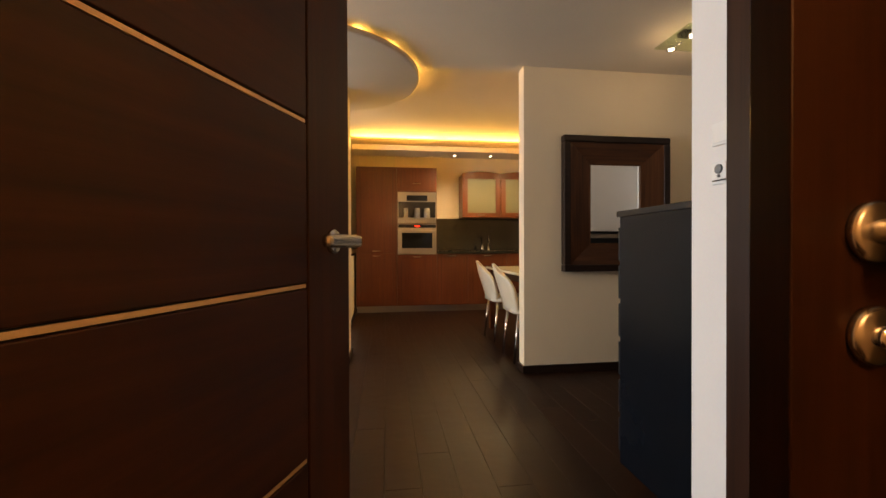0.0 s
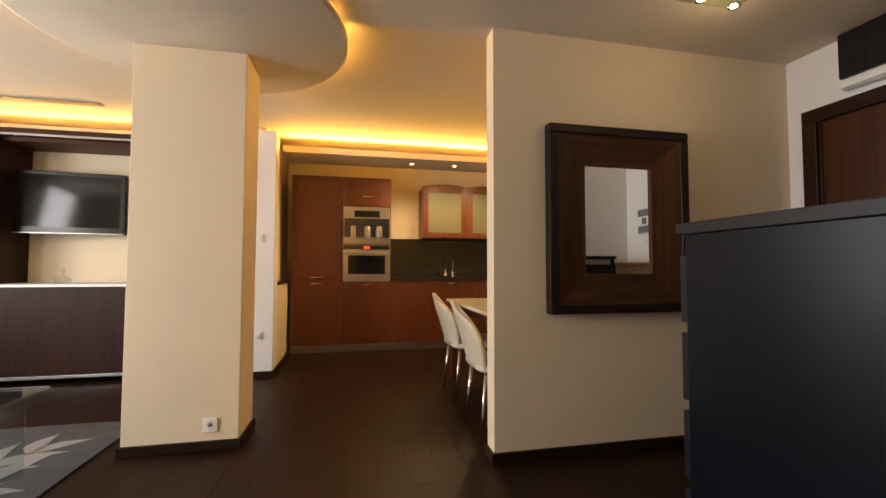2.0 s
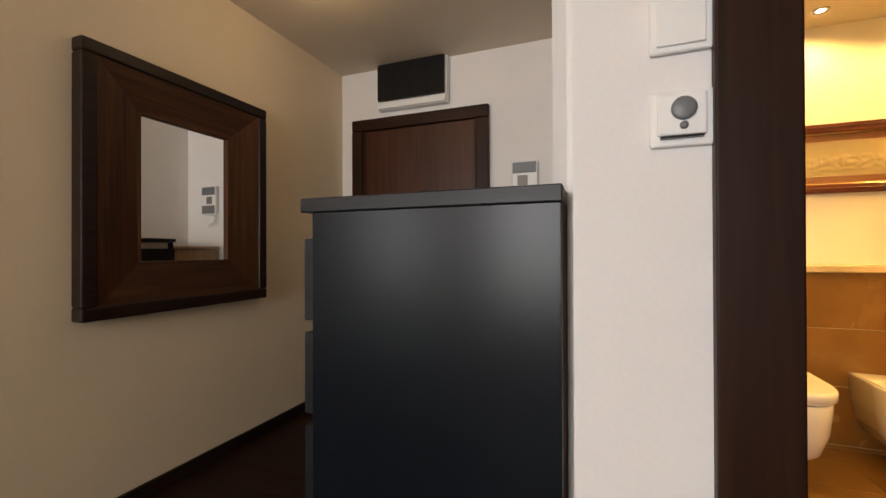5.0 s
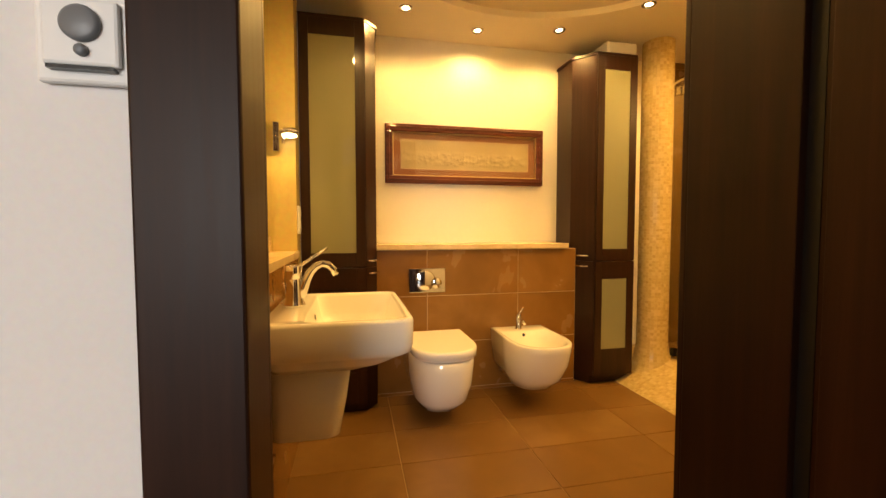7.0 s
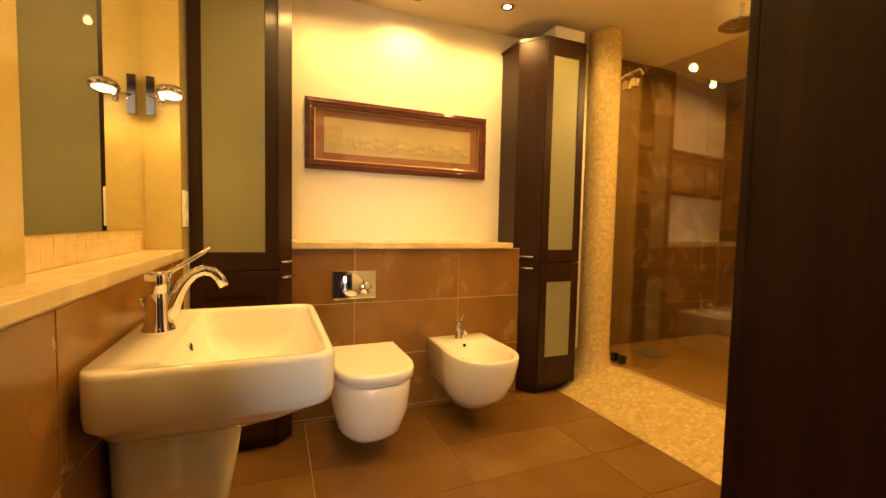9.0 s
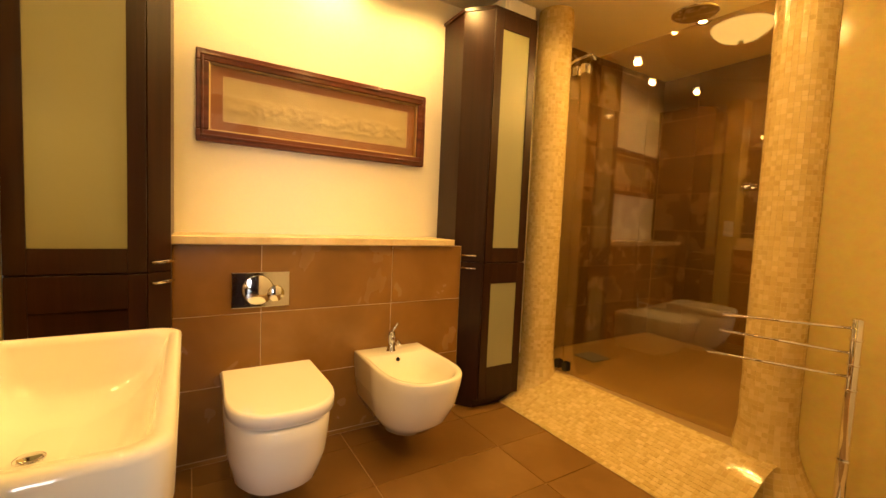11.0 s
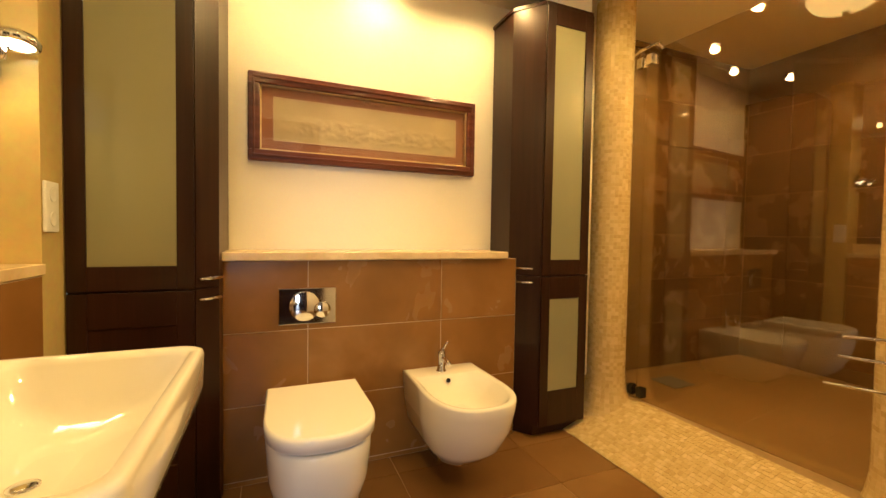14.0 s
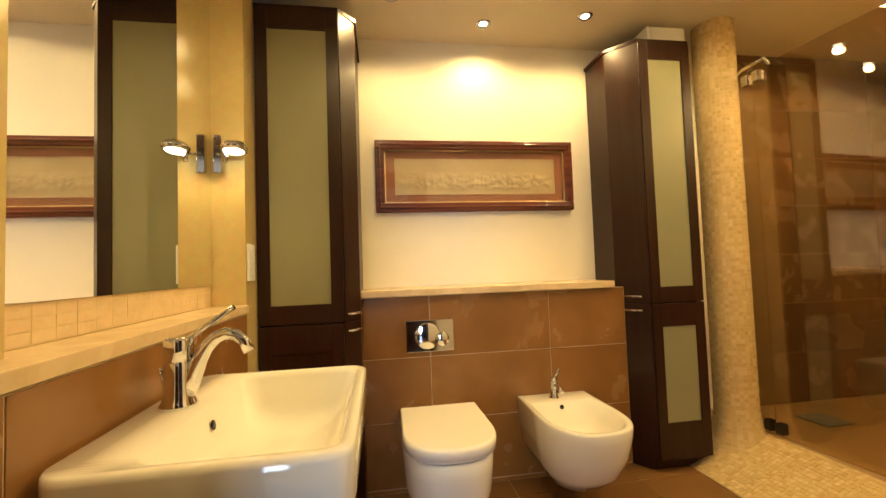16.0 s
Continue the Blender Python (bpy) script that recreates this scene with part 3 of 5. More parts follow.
def panel_door(name, label, hinge, rz, width=0.80, height=2.04, key=True):
    """A wenge leaf along +y from its hinge: two stiles, five panels with pale inlays."""
    d = thing(name, label, "door", hinge, rz)
    st = 0.165
    part("stile", bx(-0.02, 0.02, 0.0, st, 0.008, height, 0.002), WENGE, d)
    part("stile", bx(-0.02, 0.02, width - st, width, 0.008, height, 0.002), WENGE, d)
    part("core", bx(-0.012, 0.012, st - 0.002, width - st + 0.002, 0.008, height), RUBBER, d)
    zs = [0.008, 0.27, 0.61, 0.945, 1.258, 1.59, height]
    for a, b in zip(zs, zs[1:]):
        part("panel", bx(-0.0195, 0.0195, st + 0.006, width - st - 0.006, a + (0.006 if a > 0.1 else 0), b - (0.006 if b < height else 0), 0.002), WENGE_H, d)
    for z in zs[1:-1]:
        part("inlay", bx(-0.017, 0.017, st + 0.006, width - st - 0.006, z - 0.0035, z + 0.0035), INLAY, d, "pale wooden inlay strip")
    for s in (-1, 1):
        lever(d, s * 0.02, width - 0.075, 1.03, s, -1)
    if key:
        for s in (-1, 1):
            k = part("key_rose", moved(lathe([(0.025, 0), (0.025, 0.006), (0.021, 0.009)], 28), Matrix.Translation((s * 0.02, width - 0.075, 0.945)) @ Matrix.Rotation(radians(90 * s), 4, 'Y')), NICKEL, d)
            part("cylinder", moved(lathe([(0.010, 0), (0.010, 0.006), (0.008, 0.007)], 20), Matrix.Translation((s * 0.0285, width - 0.075, 0.945)) @ Matrix.Rotation(radians(90 * s), 4, 'Y')), CHROME, k)
    for z in (0.25, 1.02, 1.80):
        part("hinge", tube([(-0.026, -0.006, z - 0.05), (-0.026, -0.006, z + 0.05)], 0.008), NICKEL, d)
    return d


panel_door("bathroom_door", "open wenge door leaf with pale inlays and nickel lever", (1.216, 0.522, 0), 89.0, width=0.77)
panel_door("living_room_door", "half-open wenge door leaf with pale inlays and nickel lever", (-0.316, 0.369, 0), -21.9, width=0.90, key=False)

# ---------------------------------------------------------------- toilet wall: tiles, ledge
structure("wall_toilet_low", bx(3.4168, 3.67, -0.35, 1.06, 0, 0.955), GROUT, "grouted backing of the low tiled wall", "wall")
structure("ledge_toilet", bx(3.378, 3.669, -0.278, 1.057, 0.957, 0.992, 0.004), MARBLE, "cream marble ledge on the tiled low wall", "ledge")
structure("wall_basin_low", bx(1.49, 3.05, 1.4738, 1.549, 0, 0.940), GROUT, "grouted backing of the low wall behind the basin", "wall")
structure("wall_basin_thin", bx(1.60, 2.099, 1.551, 1.5565, 0.942, HB), CREAM, "cream stone lining beside the mirror", "wall")
structure("ledge_basin", prism([(1.60, 1.467), (3.058, 1.467), (3.058, 1.606), (2.101, 1.606), (2.101, 1.550), (1.60, 1.550)], 0.942, 0.974, 0.003), MARBLE, "cream marble ledge below the wall mirror", "ledge")
structure("wall_basin_reveal", bx(3.062, 3.21, 1.478, 1.62, 0, HB), CREAM, "cream stone pilaster at the mirror niche", "wall")
structure("wall_basin_niche", bx(2.10, 3.060, 1.607, 1.614, 0.942, HB), CREAM, "cream stone back of the mirror niche", "wall")
structure("trim_mosaic_bed", bx(2.103, 3.058, 1.6061, 1.6068, 0.975, 1.055), MGROUT, "cream grout bed of the mosaic course", "trim")
mir = thing("vanity_mirror", "frameless wall mirror above the marble ledge", "mirror", (2.105, 1.6065, 1.056))
part("glass", bx(0, 0.950, -0.006, 0, 0, 1.34), MIRROR, mir)
part("edge", bx(0.950, 0.953, -0.006, 0, 0, 1.34), CHROME, mir)

# ---------------------------------------------------------------- basin
def rounded(x0, x1, y0, y1, r, z, n=6):
    pts = []
    for cx, cy, a in ((x1 - r, y1 - r, 0), (x0 + r, y1 - r, 90), (x0 + r, y0 + r, 180), (x1 - r, y0 + r, 270)):
        for i in range(n + 1):
            t = radians(a + 90 * i / n)
            pts.append((cx + r * math.cos(t), cy + r * math.sin(t), z))
    return pts


def basin():
    b = thing("wash_basin", "white ceramic wall-hung wash basin with flat back deck", "basin", (2.310, 1.460, 0))
    hw = 0.305
    secs = [rounded(-hw + 0.115, hw - 0.115, -0.315, 0, 0.05, 0.632), rounded(-hw + 0.080, hw - 0.080, -0.375, 0, 0.05, 0.655),
            rounded(-hw + 0.035, hw - 0.035, -0.426, 0, 0.05, 0.688), rounded(-hw + 0.008, hw - 0.008, -0.448, 0, 0.05, 0.705), rounded(-hw, hw, -0.454, 0, 0.05, 0.730), rounded(-hw, hw, -0.456, 0, 0.05, 0.802),
            rounded(-hw + 0.004, hw - 0.004, -0.453, 0, 0.047, 0.811), rounded(-hw + 0.012, hw - 0.012, -0.446, -0.001, 0.042, 0.814),
            rounded(-hw + 0.030, hw - 0.030, -0.432, -0.116, 0.040, 0.812), rounded(-hw + 0.036, hw - 0.036, -0.426, -0.122, 0.042, 0.800),
            rounded(-hw + 0.052, hw - 0.052, -0.402, -0.138, 0.055, 0.735), rounded(-hw + 0.085, hw - 0.085, -0.365, -0.163, 0.07, 0.700),
            rounded(-hw + 0.20, hw - 0.20, -0.300, -0.230, 0.03, 0.690)]
    part("bowl", loft(secs), CERAMIC, b)
    part("overflow", moved(lathe([(0.010, 0), (0.011, 0.002)], 20), Matrix.Translation((0.012, -0.1325, 0.768)) @ Matrix.Rotation(radians(78), 4, 'X')), BLACK, b, "dark overflow hole")
    part("drain", lathe([(0.020, 0.6905), (0.020, 0.693), (0.014, 0.695)], 24, (0, -0.255)), CHROME, b)
    cov = [rounded(-0.140, 0.140, -0.205, 0, 0.04, 0.385), rounded(-0.155, 0.155, -0.222, 0, 0.045, 0.395), rounded(-0.164, 0.164, -0.245, 0, 0.045, 0.52), rounded(-0.170, 0.170, -0.260, 0, 0.045, 0.634)]
    part("siphon_cover", loft(cov), CERAMIC, b, "white ceramic half pedestal")
    f = thing("basin_tap", "chrome single-lever tap with arched spout", "tap", (2.328, 1.398, 0.814))
    part("body", lathe([(0.037, 0), (0.037, 0.005), (0.033, 0.011), (0.0305, 0.03), (0.029, 0.065), (0.0275, 0.094), (0.0260, 0.096), (0.0260, 0.098), (0.0285, 0.100), (0.0285, 0.142), (0.025, 0.147)], 36), CHROME, f)
    sp = [(0.0, -0.016, 0.026), (0, -0.030, 0.062), (0, -0.042, 0.095), (0, -0.057, 0.122), (0, -0.076, 0.142), (0, -0.098, 0.151), (0, -0.120, 0.146), (0, -0.136, 0.130), (0, -0.146, 0.108)]
    part("spout", tube(sp, 0.013, 18, taper=[0.020, 0.0185, 0.0165, 0.0148, 0.0138, 0.0132, 0.0128, 0.0125, 0.0122]), CHROME, f)
    part("lever", tube([(0, -0.010, 0.138), (0, -0.045, 0.160), (0, -0.115, 0.208)], 0.0058, 12), CHROME, f)
    part("plug_rod", tube([(0, 0.026, 0.03), (0, 0.036, 0.075)], 0.004, 8), CHROME, f)
    part("plug_knob", lathe([(0.004, 0.07), (0.007, 0.076), (0.004, 0.084)], 14, (0, 0.036)), CHROME, f)


basin()


# ---------------------------------------------------------------- toilet and bidet
def dshape(w, length, z, back=0.0, n=22, taper=0.97, square=0.56, p=0.8):
    """A D-shaped ring from the wall out along -x."""
    pts = [(back, w / 2 * taper, z)]
    straight = max(length * square, 0.04 - back)
    for i in range(n + 1):
        t = math.pi * i / n
        pts.append((-straight - (length - straight) * max(0.0, math.sin(t)) ** p, math.copysign(w / 2 * abs(math.cos(t)) ** p, math.cos(t)), z))
    pts.append((back, -w / 2 * taper, z))
    return pts


def pan(parent, secs, name="bowl"):
    part(name, loft([dshape(*s) for s in secs]), CERAMIC, parent)


wc = thing("toilet", "white ceramic wall-hung toilet with closed lid", "toilet", (3.413, 0.708, 0))
pan(wc, [(0.16, 0.38, 0.062), (0.24, 0.46, 0.078), (0.314, 0.555, 0.15), (0.346, 0.604, 0.25), (0.356, 0.622, 0.34), (0.358, 0.626, 0.392), (0.352, 0.620, 0.400)])


def lid_ring(w, length, z):
    return dshape(w, length, z, -0.03, square=0.60, p=0.80)


shift = Matrix.Translation((-0.122, 0, 0))
part("seat", moved(loft([lid_ring(0.346, 0.490, 0.4015), lid_ring(0.350, 0.494, 0.404), lid_ring(0.350, 0.494, 0.410), lid_ring(0.346, 0.490, 0.4125)]), shift), SEATW, wc)
part("lid", moved(loft([lid_ring(0.354, 0.500, 0.4130), lid_ring(0.361, 0.507, 0.4150), lid_ring(0.364, 0.510, 0.447), lid_ring(0.360, 0.506, 0.455), lid_ring(0.350, 0.496, 0.4590)]), shift), SEATW, wc, "closed white lid")
for s in (-1, 1):
    part("lid_hinge", bx(-0.140, -0.115, s * 0.09 - 0.015, s * 0.09 + 0.015, 0.401, 0.432, 0.005), CHROME, wc)

bd = thing("bidet", "white ceramic wall-hung bidet with chrome tap", "bidet", (3.413, 0.095, 0.014))
part("bowl", loft([dshape(0.15, 0.27, 0.090), dshape(0.25, 0.38, 0.106), dshape(0.322, 0.462, 0.175), dshape(0.360, 0.520, 0.27), dshape(0.374, 0.548, 0.36), dshape(0.377, 0.553, 0.398), dshape(0.374, 0.550, 0.405), dshape(0.362, 0.542, 0.4075, -0.008),
                   dshape(0.336, 0.530, 0.407, -0.125, taper=0.95), dshape(0.326, 0.523, 0.401, -0.131, taper=0.94), dshape(0.270, 0.480, 0.350, -0.150, taper=0.9),
                   dshape(0.19, 0.42, 0.31, -0.19, taper=0.85), dshape(0.08, 0.33, 0.298, -0.23, taper=0.8)]), CERAMIC, bd)
part("overflow", moved(lathe([(0.010, 0), (0.0105, 0.003)], 18), Matrix.Translation((-0.140, 0.005, 0.380)) @ Matrix.Rotation(radians(-70), 4, 'Y')), BLACK, bd, "dark overflow hole")
bt = thing("bidet_tap", "small chrome bidet tap with lever", "tap", (3.333, 0.112, 0.4205))
part("body", lathe([(0.024, 0), (0.024, 0.005), (0.019, 0.010), (0.018, 0.06), (0.020, 0.085), (0.019, 0.10), (0.010, 0.104)], 24), CHROME, bt)
part("spout", tube([(0, 0, 0.055), (-0.035, 0, 0.075), (-0.075, 0, 0.070), (-0.10, 0, 0.055)], 0.010, 12), CHROME, bt)
part("lever", tube([(0, 0, 0.10), (-0.004, -0.012, 0.116), (-0.012, -0.030, 0.146)], 0.006, 10), CHROME, bt)

fp = thing("flush_plate", "polished chrome dual-flush plate on the tiles", "flush plate", (3.413, 0.718, 0.755))
part("plate", bx(-0.008, 0, -0.121, 0.121, -0.079, 0.079, 0.004), CHROME, fp)
part("button", moved(lathe([(0.066, 0), (0.066, 0.003), (0.062, 0.005)], 40), Matrix.Translation((-0.008, 0.014, 0.0)) @ Matrix.Rotation(radians(-90), 4, 'Y')), CHROME, fp)
part("button", moved(lathe([(0.036, 0), (0.036, 0.004), (0.033, 0.007)], 32), Matrix.Translation((-0.009, -0.060, -0.018)) @ Matrix.Rotation(radians(-90), 4, 'Y')), CHROME, fp)


# ---------------------------------------------------------------- tall cabinets
def cabinet(name, label, side, xf, ya, yb, ych, xch, z0, top, zsplit, low_pane=True):
    """A tall corner cabinet: its front at x = xf from ya to yb, chamfer to (xch, ych), back on the wall."""
    c = thing(name, label, "cabinet")
    yfar = ya
    outline = [(3.668, yfar), (xf + 0.02, yfar), (xf + 0.02, yb), (xch + 0.014, ych), (3.668, ych)]
    if side < 0:
        outline = outline[::-1]
    part("body", prism(outline, z0, top), MAHOG, c)
    part("plinth", prism([(x + 0.03 if x < 3.6 else x, y + 0.0) for x, y in outline], 0.0, z0), MAHOG, c)
    part("cornice", prism([(x - 0.012 if x < 3.6 else x, y + (0.01 if abs(y - ych) < 1e-6 else 0) * (-1 if ych < yb else 1)) for x, y in outline], top, top + 0.018), MAHOG, c)
    lo, hi = min(ya, yb), max(ya, yb)
    st = 0.055

    def leaf(za, zb, gz0, gz1, pane=FROST):
        d = part("door", bx(xf, xf + 0.019, lo + 0.002, lo + st, za, zb, 0.002), MAHOG, c)
        part("stile", bx(xf, xf + 0.019, hi - st, hi - 0.002, za, zb, 0.002), MAHOG, d)
        part("rail", bx(xf, xf + 0.019, lo + st, hi - st, za, gz0, 0.002), MAHOG, d)
        part("rail", bx(xf, xf + 0.019, lo + st, hi - st, gz1, zb, 0.002), MAHOG, d)
        part("pane", bx(xf + 0.006, xf + 0.012, lo + st - 0.004, hi - st + 0.004, gz0 - 0.004, gz1 + 0.004), pane, d, "frosted greenish glass pane" if pane is FROST else "plain wooden door panel")
        return d
    up = leaf(zsplit + 0.003, top - 0.004, 0.953, 2.172)
    dn = leaf(z0 + 0.004, zsplit - 0.003, 0.25, 0.745, FROST if low_pane else MAHOG)
    # chamfered door edge panels with bow handles
    n = Vector((-(abs(ych - yb)), (xch - xf) * (1 if ych > yb else -1), 0)).normalized()
    mid = Vector(((xf + xch) / 2, (yb + ych) / 2, 0))
    along = Vector((xch - xf, ych - yb, 0)).normalized()
    for za, zb in ((zsplit + 0.003, top - 0.004), (z0 + 0.004, zsplit - 0.003)):
        p0, p1 = Vector((xf + 0.004, yb, 0)) + along * 0.003, Vector((xch, ych, 0)) - along * 0.003
        part("edge_panel", prism([(p0.x, p0.y), (p1.x, p1.y), (p1.x - n.x * 0.012, p1.y - n.y * 0.012), (p0.x - n.x * 0.012, p0.y - n.y * 0.012)], za, zb), MAHOG, c)
    for z in (0.905, 0.832):
        a, b = mid - along * 0.042 + n * 0.003, mid + along * 0.042 + n * 0.003
        hpts = [(a.x, a.y, z), (a.x + n.x * 0.018, a.y + n.y * 0.018, z), (mid.x + n.x * 0.026, mid.y + n.y * 0.026, z), (b.x + n.x * 0.018, b.y + n.y * 0.018, z), (b.x, b.y, z)]
        part("handle", tube(hpts, 0.006, 10), CHROME, c, "chrome bow handle")
    return c


cabinet("tall_cabinet", "tall mahogany cabinet with frosted glass doors by the shower", -1, 3.305, -0.742, -0.437, -0.330, 3.445, 0.06, 2.268, 0.868)
cabinet("tall_cabinet", "tall mahogany cabinet with frosted glass doors beside the basin", 1, 3.195, 1.476, 1.115, 1.050, 3.285, 0.06, 2.268, 0.868, False)
fan = thing("extractor_fan", "small white box fan on top of the tall cabinet", "fan", (3.335, -0.62, 2.2875))
part("case", bx(0, 0.17, -0.13, 0.10, 0, 0.085, 0.006), PLASTIC, fan)
part("grille", bx(-0.006, 0, -0.115, 0.085, 0.010, 0.072, 0.002), PLASTIC, fan)

# ---------------------------------------------------------------- framed relief
def picture():
    p = thing("framed_relief", "long carved tan relief with rust mount in a mahogany frame", "picture", (3.669, 0.385, 1.614))
    hw, hh = 0.583, 0.204
    f = part("frame", bx(-0.038, 0, -hw, hw, hh - 0.052, hh, 0.006), REDWOOD, p)
    for b in ((-hw, hw, -hh, -hh + 0.052), (-hw, -hw + 0.052, -hh + 0.052, hh - 0.052), (hw - 0.052, hw, -hh + 0.052, hh - 0.052)):
        part("frame_bar", bx(-0.038, 0, b[0], b[1], b[2], b[3], 0.006), REDWOOD, p)
    for b in ((-hw + 0.018, hw - 0.018, hh - 0.030, hh - 0.018), (-hw + 0.018, hw - 0.018, -hh + 0.018, -hh + 0.030), (-hw + 0.018, -hw + 0.030, -hh + 0.030, hh - 0.030), (hw - 0.030, hw - 0.018, -hh + 0.030, hh - 0.030)):
        part("moulding", bx(-0.045, -0.036, *b, 0.004), REDWOOD, p)
    for b in ((-hw + 0.05, hw - 0.05, hh - 0.058, hh - 0.050), (-hw + 0.05, hw - 0.05, -hh + 0.050, -hh + 0.058), (-hw + 0.050, -hw + 0.058, -hh + 0.058, hh - 0.058), (hw - 0.058, hw - 0.050, -hh + 0.058, hh - 0.058)):
        part("bead", bx(-0.028, -0.006, *b, 0.002), GOLD, p, "thin gilt bead")
    part("mount", bx(-0.010, -0.002, -hw + 0.052, hw - 0.052, -hh + 0.052, hh - 0.052), MOUNT, p, "rust coloured mount")
    for b in ((-0.47, 0.47, 0.098, 0.103), (-0.47, 0.47, -0.103, -0.098), (-0.475, -0.47, -0.103, 0.103), (0.47, 0.475, -0.103, 0.103)):
        part("slip", bx(-0.013, -0.010, *b), INLAY, p, "pale slip around the relief")
    # carved field: a run of low swelling forms
    nx, nz = 150, 34
    rb = bmesh.new()
    grid = []
    for i in range(nx + 1):
        row = []
        for k in range(nz + 1):
            y, z = -0.47 + 0.94 * i / nx, -0.098 + 0.196 * k / nz
            e = max(0.0, 1 - ((z + 0.028) / 0.052) ** 2) * (0.35 + 0.65 * max(0, 1 - (abs(y) / 0.46) ** 6))
            h = e * (0.5 + 0.9 * noise.noise((y * 26, z * 34, 3.1)) + 0.5 * noise.noise((y * 60, z * 70, 8.0)))
            row.append(rb.verts.new((-0.0115 - 0.007 * max(0.0, h), y, z)))
        grid.append(row)
    for i in range(nx):
        for k in range(nz):
            f2 = rb.faces.new((grid[i][k], grid[i][k + 1], grid[i + 1][k + 1], grid[i + 1][k]))
            f2.smooth = True
    part("relief", rb, RELIEF, p, "carved tan relief field")
    g = part("glass", bx(-0.030, -0.028, -hw + 0.052, hw - 0.052, -hh + 0.052, hh - 0.052), PICGLASS, p)
    g.visible_shadow = False


picture()

# ---------------------------------------------------------------- vanity lamp, socket plate
vl = thing("vanity_lamp", "chrome wall lamp with round swivel head by the mirror", "lamp", (3.060, 1.570, 1.566))
part("wall_plate", bx(-0.024, 0, -0.015, 0.015, -0.075, 0.075, 0.002), CHROME, vl)
arm = part("arm", tube([(-0.024, 0, 0.0), (-0.045, -0.03, -0.008), (-0.05, -0.055, -0.002)], 0.005, 10), CHROME, vl)
hm = Matrix.Translation((-0.055, -0.072, 0.018)) @ Matrix.Rotation(radians(10), 4, 'Y')
hd = part("head", moved(lathe([(0.020, 0.016), (0.040, 0.010), (0.049, -0.004), (0.048, -0.016), (0.040, -0.022), (0.036, -0.016)], 36, cap=False), hm), CHROME, vl)
part("bulb", moved(lathe([(0.036, -0.017), (0.030, -0.020), (0.012, -0.022)], 28), hm), BULB, vl, "lit halogen bulb")
part("stub", lathe([(0.009, -0.040), (0.009, 0.0)], 14, (-0.052, -0.040)), CHROME, vl)
sk = thing("double_socket", "white double socket plate beside the cabinet", "socket", (3.105, 1.477, 1.14))
part("plate", bx(-0.040, 0.040, -0.010, 0, -0.075, 0.075, 0.004), PLASTIC, sk)
for z in (-0.036, 0.036):
    part("socket_insert", moved(lathe([(0.022, 0), (0.022, 0.004), (0.018, 0.001)], 24), Matrix.Translation((0, -0.010, z)) @ Matrix.Rotation(radians(90), 4, 'X')), PLASTIC, sk)

# ---------------------------------------------------------------- ceiling downlights
def downlight(x, y, z, group):
    d = thing("downlight", "small round recessed halogen downlight in the ceiling", "downlight", (x, y, z), group=group)
    part("ring", lathe([(0.0225, -0.001), (0.036, -0.006), (0.042, -0.001), (0.042, 0.0)], 28, cap=False), NICKEL, d)
    part("bulb", lathe([(0.0225, -0.0015), (0.017, -0.0015), (0.008, -0.002)], 24), BULB, d, "lit halogen bulb")


for sx, sy in BATH_SPOTS + [(2.9, -1.75), (2.3, -1.75)]:
    downlight(sx, sy, HB - 0.001, "bathroom downlights")

# ---------------------------------------------------------------- towel rail
tr = thing("towel_rail", "chrome floor-standing towel rail with three swing bars", "towel rail", (1.892, -1.01, 0))
part("post", lathe([(0.017, 0.0), (0.017, 0.810), (0.013, 0.815)], 24), CHROME, tr)
part("foot", lathe([(0.06, 0.0), (0.06, 0.010), (0.02, 0.016)], 32), CHROME, tr)
for z in (0.740, 0.650, 0.560, 0.30):
    part("collar", lathe([(0.0195, z - 0.004), (0.0195, z + 0.004)], 24, cap=True), CHROME, tr)
for z, ez, ex, ey in ((0.780, -0.012, 0.355, 0.17), (0.690, 0.010, 0.37, 0.155), (0.605, 0.010, 0.38, 0.215)):
    part("bar", tube([(0, 0, z), (ex * 0.5, ey * 0.5, z + ez * 0.5), (ex, ey, z + ez)], 0.0055, 12), CHROME, tr)

# ---------------------------------------------------------------- shower
SILL = 0.155


def mosaic(name, label, category, place, nu, nv, back, stone=MOSAIC):
    """A sheet of small raised stone squares; place(u, v, h) maps the sheet, h its height off the backing."""
    vs, fs = [], []
    rnd = random.Random(7)
    for i in range(nu):
        for j in range(nv):
            g = 0.045
            h = 0.0011 + rnd.uniform(-0.0003, 0.0003)
            k = len(vs)
            q = [(i + g, j + g), (i + 1 - g, j + g), (i + 1 - g, j + 1 - g), (i + g, j + 1 - g)]
            vs += [place(a / nu, b / nv, 0.0) for a, b in q] + [place(a / nu, b / nv, h + rnd.uniform(-0.0005, 0.0005)) for a, b in q]
            fs += [(k + 4, k + 5, k + 6, k + 7), (k, k + 1, k + 5, k + 4), (k + 1, k + 2, k + 6, k + 5), (k + 2, k + 3, k + 7, k + 6), (k + 3, k, k + 4, k + 7)]
    me = bpy.data.meshes.new(name)
    me.from_pydata(vs, [], fs)
    me.materials.append(stone)
    ob = new(name, me)
    tagged(ob, label, kind="stuff")
    ob.parent = back
    return ob


